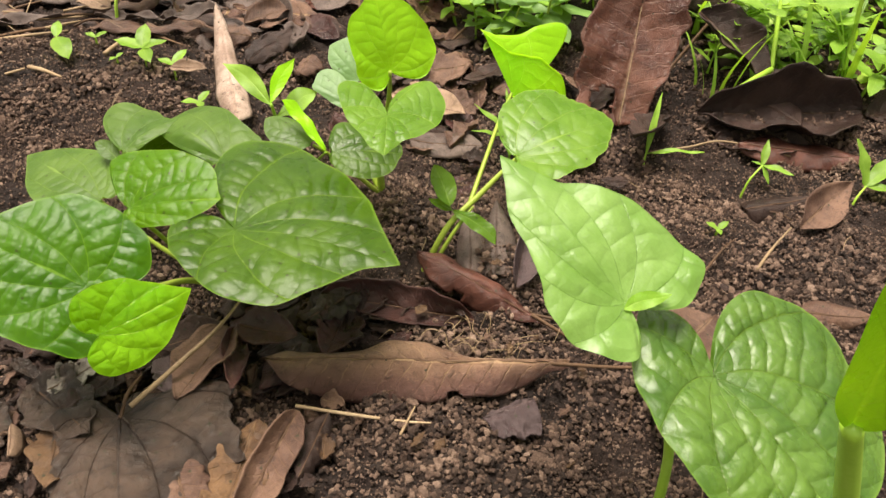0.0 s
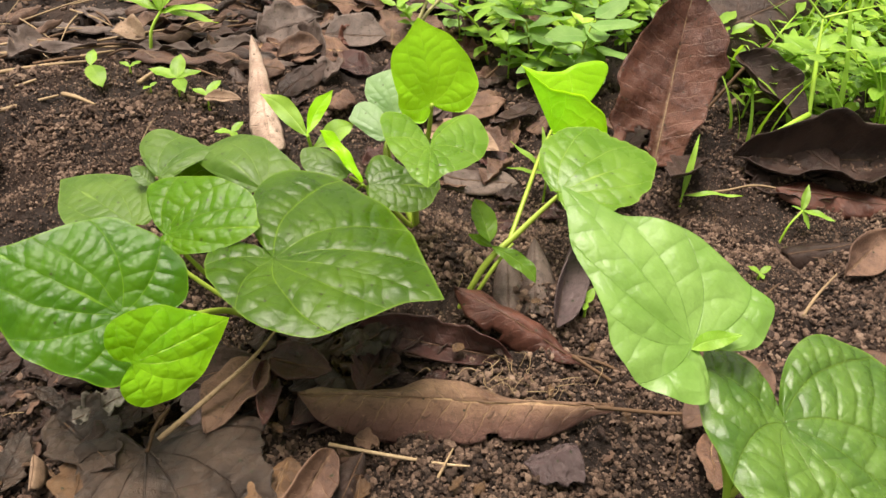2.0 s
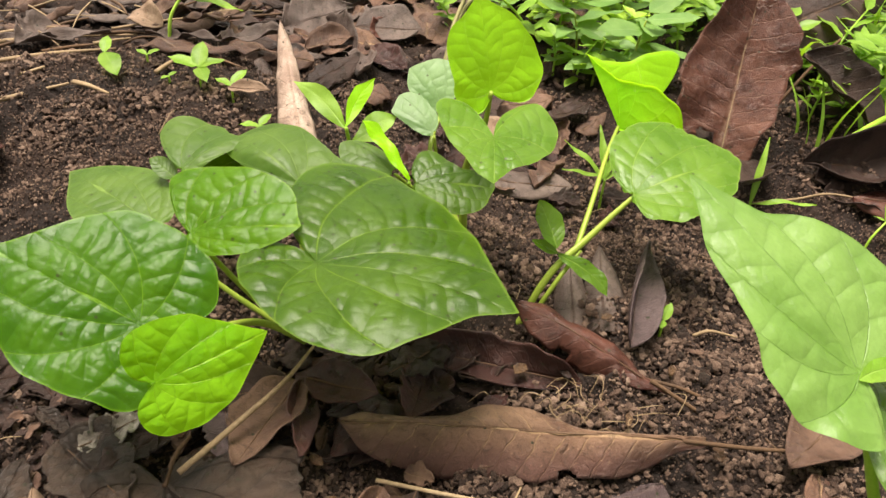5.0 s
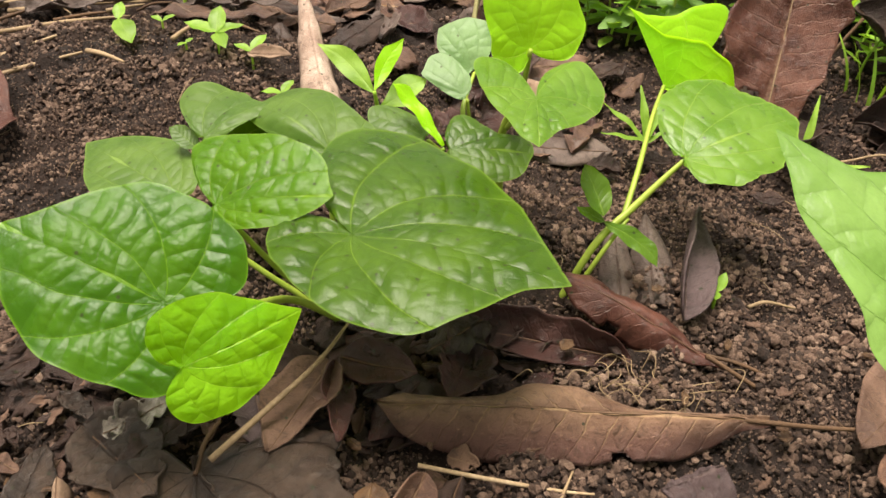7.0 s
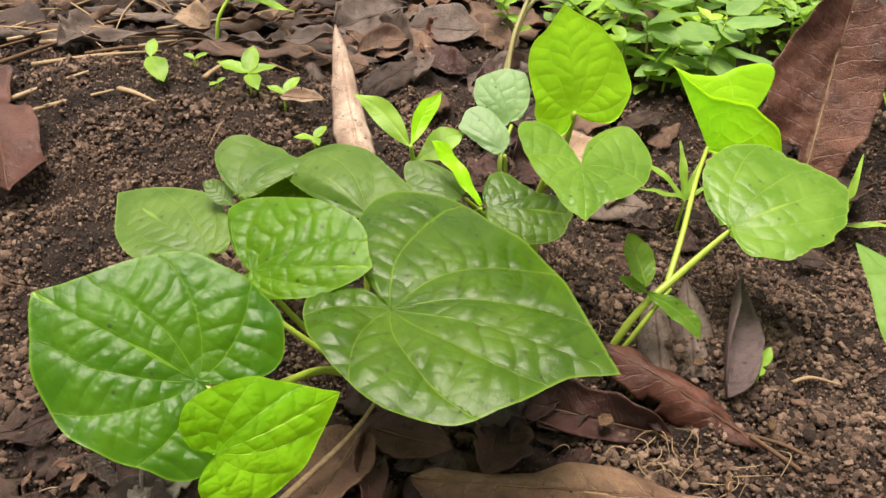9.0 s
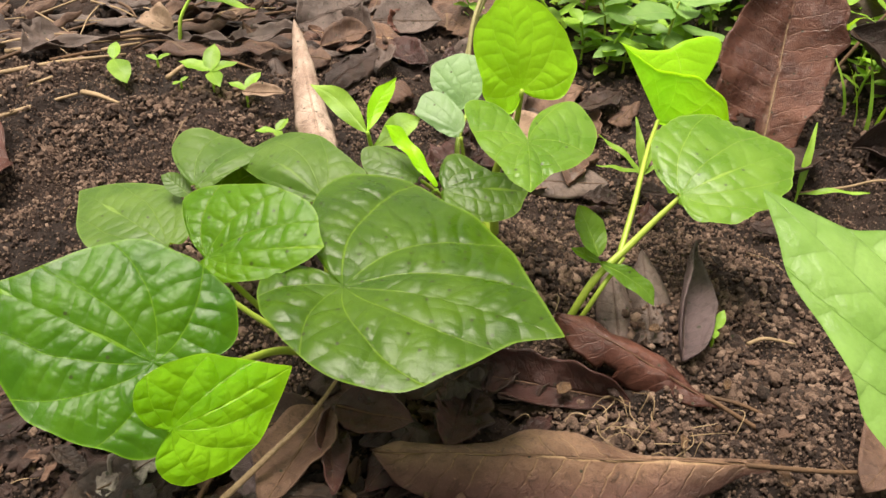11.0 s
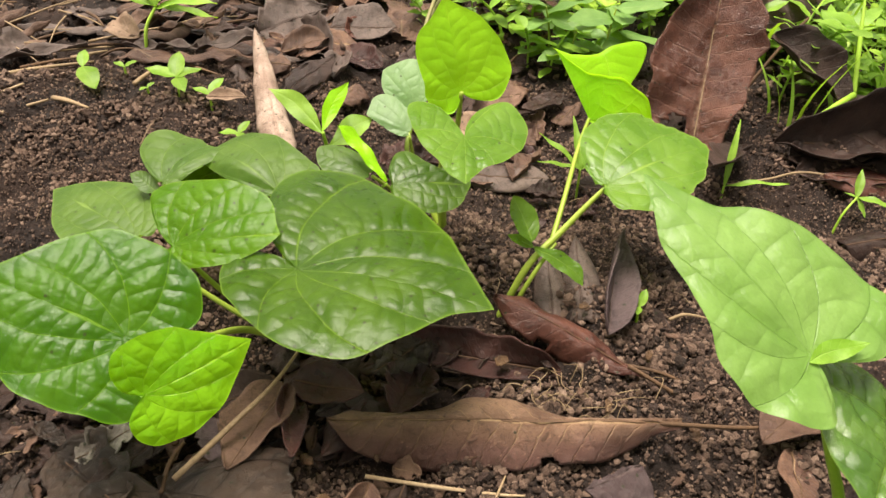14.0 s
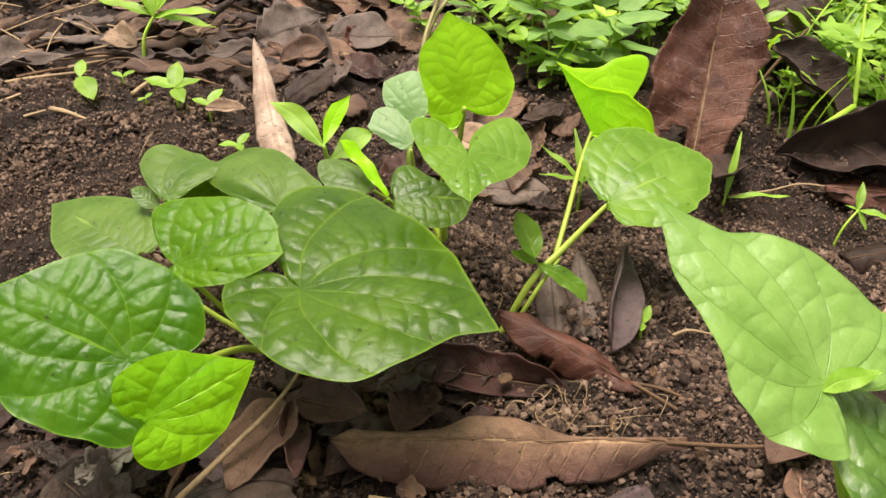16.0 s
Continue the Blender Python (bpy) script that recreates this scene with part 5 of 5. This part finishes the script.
def seedling(at, height, leaves, label, mat=None, prof=OVAL, lean=(0, 0), group="seedlings", stout=1.0):
    """A small shoot: a thin stem and leaves given as (way round, lift, length)."""
    ob = thing("seedling", at, label, "seedling", group)
    top = (at[0] + lean[0], at[1] + lean[1], at[2] + height)
    stalk(ob, [(at[0], at[1], at[2] - 0.003), (at[0] + lean[0] * 0.3, at[1] + lean[1] * 0.3, at[2] + height * 0.6), top], [0.0009 * stout, 0.0008 * stout, 0.0007 * stout], "stem", STEM_YOUNG)
    for k, (a, lift, s) in enumerate(leaves):
        c = radians(a)
        way = (math.cos(c), math.sin(c), lift)
        blade_leaf(ob, mat or WEED, top, way, (-lift * math.cos(c), -lift * math.sin(c) - 0.1, 1), s, prof, prof, bend=-0.15, cup=0.2, seed=k, along=12, across=6)
    return ob


seedling(on_ground(-0.288, 0.565), 0.014, [(100, 0.5, 0.016), (-55, -0.1, 0.028)], "two-leaved green seedling on soil")
seedling(on_ground(-0.262, 0.572), 0.008, [(20, 0.4, 0.010), (160, 0.3, 0.009)], "tiny green seedling on soil")
seedling(on_ground(-0.218, 0.548), 0.014, [(95, 0.6, 0.022), (20, 0.3, 0.018), (170, 0.3, 0.022), (-60, 0.0, 0.020)], "four-leaved green seedling on soil")
seedling(on_ground(-0.192, 0.532), 0.010, [(60, 0.5, 0.016), (170, 0.4, 0.012), (10, 0.2, 0.012)], "small green seedling beside a tan leaf")
seedling(on_ground(-0.24, 0.55), 0.006, [(60, 0.2, 0.007), (240, 0.2, 0.007)], "tiny green seedling on soil")
seedling(on_ground(-0.165, 0.492), 0.008, [(60, 0.4, 0.012), (200, 0.3, 0.012), (300, 0.2, 0.010)], "small green seedling on soil")
seedling(on_ground(-0.262, 0.615), 0.034, [(80, 1.5, 0.06), (40, 1.1, 0.06), (172, 0.35, 0.052), (-10, 0.25, 0.05), (125, 1.5, 0.05), (5, -0.1, 0.045)], "tall green grassy shoot on litter", prof=[q * 0.42 for q in OVAL], lean=(0.010, 0.012), stout=1.6)
seedling(on_ground(0.156, 0.510), 0.010, [(70, 1.7, 0.046), (-5, 0.22, 0.042)], "thin curved green grass shoot on soil", prof=[q * 0.45 for q in LANCE])
seedling(on_ground(0.2185, 0.472), 0.022, [(70, 0.9, 0.020), (-30, 0.1, 0.022), (-70, -0.6, 0.014), (150, 0.2, 0.008)], "small light green seedling on soil", prof=[q * 0.55 for q in OVAL], lean=(0.013, 0.010))
seedling(on_ground(0.182, 0.409), 0.006, [(30, 0.5, 0.009), (160, 0.5, 0.009), (270, 0.3, 0.007)], "tiny light green seedling on soil")
seedling(on_ground(0.065, 0.352), 0.012, [(60, 0.9, 0.010), (250, 0.2, 0.007)], "tiny pale green seedling on soil")
seedling(on_ground(0.052, 0.487), 0.022, [(100, 1.2, 0.035), (150, 0.7, 0.035), (60, 1.3, 0.03), (20, 0.6, 0.025), (190, 0.4, 0.03)], "spiky pale green shoot on soil", prof=[q * 0.6 for q in LANCE])
seedling(on_ground(0.290, 0.455), 0.010, [(120, 1.8, 0.034), (-20, 0.1, 0.024), (35, 0.5, 0.04)], "light green seedling beside a dead leaf", prof=[q * 0.6 for q in OVAL], lean=(0.01, 0.01))

# A bright shoot among the vine's leaves.
shoot = thing("weed", on_ground(-0.100, 0.445), "bright green shoot with pointed leaves beside the vine", "weed", "weeds")
RS = on_ground(-0.100, 0.445, -0.003)
blade_leaf(shoot, WEED, (-0.1037, 0.4439, 0.0638), (-0.749, 0.60, 0.28), (-0.204, -0.612, 0.764), 0.0426, (0.03, 0.05, 0.07, 0.08, 0.07, 0.05, 0.03, 0.01), (0.05, 0.10, 0.16, 0.20, 0.22, 0.19, 0.12, 0.05), "pointed light green leaf", seed=31)
blade_leaf(shoot, YOUNG, (-0.1026, 0.4392, 0.0674), (0.376, 0.791, 0.482), (0.298, -0.596, 0.745), 0.0324, (0.03, 0.08, 0.15, 0.20, 0.21, 0.21, 0.12, 0.05), (0.03, 0.05, 0.07, 0.08, 0.08, 0.08, 0.06, 0.02), "pointed yellow-green leaf", seed=32)
blade_leaf(shoot, YOUNG, (-0.0648, 0.404, 0.0587), (-0.70, 0.457, 0.548), (0.303, -0.505, 0.808), 0.0386, (0.04, 0.05, 0.05, 0.05, 0.04, 0.04, 0.04, 0.02), (0.03, 0.06, 0.10, 0.13, 0.15, 0.16, 0.16, 0.10), "narrow yellow-green leaf", seed=33, wave=0.03)
blade_leaf(shoot, WEED, (-0.101, 0.4475, 0.0526), (0.809, 0.507, 0.298), (0.0, -0.507, 0.862), 0.0292, (0.04, 0.10, 0.19, 0.28, 0.33, 0.35, 0.27, 0.13), (0.04, 0.09, 0.17, 0.23, 0.19, 0.16, 0.13, 0.06), "green weed leaf", seed=34)
stalk(shoot, [RS, (-0.101, 0.445, 0.045), (-0.103, 0.443, 0.0645)], [0.0016, 0.0014, 0.0010], "stem", STEM_YOUNG)
stalk(shoot, [RS, (-0.08, 0.425, 0.03), (-0.0648, 0.404, 0.057)], [0.0013, 0.0011, 0.0008], "stem", STEM_YOUNG)

# The thick bright bud nearest the path.
bud = thing("seedling", on_ground(0.165, 0.152), "thick bright yellow-green sheathed shoot", "seedling", "seedlings")
stalk(bud, [on_ground(0.165, 0.152, -0.004), (0.140, 0.147, 0.08), (0.127, 0.145, 0.12), (0.113, 0.142, 0.16)], [0.0042, 0.0038, 0.0036, 0.0030], "stem", STEM_YOUNG)
blade_leaf(bud, SPRING, (0.1135, 0.142, 0.158), (-0.16, -0.09, 1.0), (-0.25, -0.95, 0.1), 0.085, (0.05, 0.08, 0.10, 0.11, 0.10, 0.08, 0.05, 0.02), (0.05, 0.08, 0.10, 0.11, 0.10, 0.08, 0.05, 0.02), "smooth bright sheathing leaf", bend=0.0, cup=0.5, seed=35)


def weed(label, mat, height, leaves, size, prof, seed, stem_mat):
    """A weed at the origin: a leaning stem with leaves in pairs; built once and copied."""
    r = random.Random(seed)
    ob = thing("weed", (0, 0, 0), label, "weed", "weeds")
    lx, ly = r.uniform(-0.5, 0.5) * height, r.uniform(-0.6, 0.1) * height
    stem = lambda s: (lx * s * s, ly * s * s, height * (s - 0.25 * s * s))  # noqa: E731
    stalk(ob, [stem(s) for s in (0, 0.35, 0.7, 1)], [0.0011, 0.0009, 0.0008, 0.0006], "stem", stem_mat)
    shared = [blade_mesh("leaf", mat, size, prof, [q * r.uniform(0.85, 1.1) for q in prof], bend=r.uniform(-0.2, 0.1), cup=r.uniform(-0.1, 0.3), wave=0.02, seed=seed + k, along=7, across=4) for k in range(3)]
    for k in range(leaves):
        s = 0.2 + 0.8 * k / max(1, leaves - 1)
        a = k * 2.4 + r.uniform(-0.5, 0.5)
        lift = r.uniform(-0.1, 0.6)
        m = frame_at(stem(s), (math.cos(a), math.sin(a), lift), (-lift * math.cos(a) + r.uniform(-0.2, 0.2), -lift * math.sin(a) - 0.25, 1))
        piece("leaf", shared[k % 3], ob, m @ Matrix.Diagonal((*[r.uniform(0.7, 1.15)] * 3, 1)))
    return ob


kinds = [weed("bright green weed with many small leaves", WEED, 0.07, 13, 0.020, OVAL, 51, STEM_YOUNG), weed("bright green weed with narrow leaves", WEED, 0.085, 14, 0.026, [q * 0.75 for q in OVAL], 52, STEM_YOUNG),
         weed("bluish green weed with oval leaves", WEED_BLUE, 0.07, 6, 0.036, OVAL, 53, STEM), weed("yellow-green weed with many small leaves", WEED_YOUNG, 0.06, 16, 0.017, OVAL, 54, STEM_YOUNG),
         weed("green creeping weed with pointed leaves", WEED, 0.05, 12, 0.024, [q * 0.9 for q in OVAL], 55, STEM_YOUNG)]
spots = []
for _ in range(4000):
    x, y = rnd.uniform(-0.10, 0.72), rnd.uniform(0.55, 1.20)
    inside = (y > 0.655 and x > -0.03 + 0.3 * max(0, 0.70 - y) + 0.03 * math.sin(y * 60)) or (x > 0.215 and y > 0.605) or (x > 0.34 and y > 0.56) or (y > 0.86 and x > -0.08)
    if not inside or any((x - a) ** 2 + (y - b) ** 2 < 0.021 ** 2 for a, b in spots) or (0.08 < x < 0.225 and y < 0.685):
        continue
    spots.append((x, y))
    if len(spots) >= 360:
        break
spots += [(0.045, 0.632), (0.075, 0.645), (0.06, 0.64), (0.085, 0.63), (0.10, 0.655), (0.222, 0.612), (0.238, 0.635), (0.03, 0.65)]
for k, (x, y) in enumerate(spots):
    near = y < 0.72 and x < 0.19
    src = kinds[2] if near and rnd.random() < 0.30 else rnd.choice(kinds[:2] + kinds[3:] if rnd.random() < 0.85 else kinds)
    copy_thing(src, Matrix.Translation(on_ground(x, y, -0.002)) @ pose(0, 0, 0, 0, 0, rnd.uniform(0, 360)) @ Matrix.Diagonal((*[rnd.uniform(0.75, 1.25)] * 3, 1)))
for ob in kinds:
    ob.location = on_ground(0.30 + 0.05 * kinds.index(ob), 0.90)

# Long grass stalks on the right and wiry stems behind.
for points, rad, lab in (([(0.2593, 0.5793, 0.025), (0.2612, 0.600, 0.056), (0.2633, 0.620, 0.086)], 0.0017, "pale green jointed grass stalk"),
                         ([(0.2633, 0.620, 0.086), (0.2817, 0.620, 0.092), (0.31, 0.63, 0.095)], 0.0010, "pale green thin grass stalk"),
                         ([(0.2633, 0.620, 0.086), (0.249, 0.622, 0.099), (0.2338, 0.625, 0.112)], 0.0009, "pale green thin grass stalk"),
                         ([(0.2593, 0.5793, 0.025), (0.245, 0.568, 0.0235), (0.229, 0.5576, 0.021)], 0.0024, "pale green bent grass stalk"),
                         ([on_ground(0.33, 0.60), (0.325, 0.61, 0.07), (0.318, 0.62, 0.16)], 0.0018, "pale green upright grass stalk"),
                         ([on_ground(-0.055, 0.60), (-0.05, 0.64, 0.05), (-0.02, 0.70, 0.085), (0.03, 0.70, 0.07)], 0.0016, "olive wiry weed stem"),
                         ([on_ground(-0.06, 0.60), (-0.045, 0.66, 0.05), (-0.01, 0.74, 0.06)], 0.0017, "olive wiry weed stem"),
                         ([on_ground(0.18, 0.60), (0.23, 0.64, 0.045), (0.31, 0.74, 0.05)], 0.0013, "dry brown stem among weeds"),
                         ([on_ground(0.0, 0.63), (0.04, 0.655, 0.03), (0.10, 0.68, 0.035)], 0.0011, "thin brown stem among weeds")):
    ob = thing("grass_stalk", points[0], lab, "stalk", "stalks")
    stalk(ob, points, [rad] * (len(points) - 1) + [rad * 0.4], "stem", STEM_YOUNG if "pale" in lab else (DRY_STEM if "olive" in lab else TWIG))


def grass(name, count, x0, x1, y0, y1, lo, hi, mat, label):
    """Many narrow bent blades in one mesh."""
    r = np.random.default_rng(8)
    verts, faces, uv = [], [], []
    for _ in range(count):
        x, y, a, h = r.uniform(x0, x1), r.uniform(y0, y1), r.uniform(0, 6.28), r.uniform(lo, hi)
        z, w, out = float(ground_z(x, y)), r.uniform(0.0012, 0.0030), r.uniform(0.3, 1.1)
        c, s = math.cos(a), math.sin(a)
        n = len(verts)
        for k in range(6):
            q = k / 5
            d, e = h * out * q ** 1.6, h * (q - 0.35 * out * q * q)
            ww = w * (1 - q) ** 0.6 + 0.0001
            for sgn in (-1, 1):
                verts.append((x + c * d - s * ww * sgn, y + s * d + c * ww * sgn, z + e))
                uv.append((0.45 * sgn, q))
        faces += [(n + 2 * k, n + 2 * k + 1, n + 2 * k + 3, n + 2 * k + 2) for k in range(5)]
    return tagged(new(name, mesh_object(name, verts, faces, mat, uv)), label, "grass", kind="stuff")


grass("grass", 420, 0.20, 0.70, 0.56, 1.15, 0.05, 0.14, WEED, "bright green grass blades among the weeds")


def ground_cover(count, mats, label):
    """Countless small leaves at all heights between the weeds, in one mesh."""
    r = np.random.default_rng(15)
    verts, faces, uv, slots = [], [], [], []
    while len(slots) < count * 8:
        x, y = r.uniform(-0.06, 0.74), r.uniform(0.60, 1.25)
        if not ((y > 0.665 and x > 0.0 + 0.4 * max(0, 0.72 - y)) or (x > 0.24 and y > 0.60)) or (0.07 < x < 0.235 and y < 0.70):
            continue
        a, size, lift = r.uniform(0, 6.28), r.uniform(0.007, 0.019), r.uniform(-0.3, 0.7)
        z = float(ground_z(x, y)) + 0.055 * r.random() ** 1.3 * min(1.0, 0.35 + (y - 0.60) / 0.12)
        m = frame_at((x, y, z), (math.cos(a), math.sin(a), lift), (-lift * math.cos(a) + r.uniform(-0.3, 0.3), -lift * math.sin(a) - 0.3, 1))
        n, wide = len(verts), r.uniform(0.2, 0.34)
        for k in range(5):
            q = k / 4
            w = wide * math.sin(math.pi * min(1, q * 0.93 + 0.05)) ** 0.8
            for sgn in (-1, 0, 1):
                verts.append(tuple(m @ Vector((q * size, sgn * w * size, (0.16 * w * abs(sgn) - 0.18 * q * q) * size))))
                uv.append((0.45 * sgn, q))
        for k in range(4):
            for j in range(2):
                c = n + 3 * k + j
                faces.append((c, c + 3, c + 4, c + 1))
        slots += [int(r.integers(len(mats)))] * 8
    me = mesh_object("ground_cover", verts, faces, mats[0], uv)
    for other in mats[1:]:
        me.materials.append(other)
    me.polygons.foreach_set("material_index", np.array(slots, dtype=np.int32))
    return tagged(new("ground_cover", me), label, "weeds", kind="stuff")


ground_cover(5600, [WEED, WEED, WEED_BLUE, WEED, WEED_YOUNG], "dense small bright green leaves between the weeds")
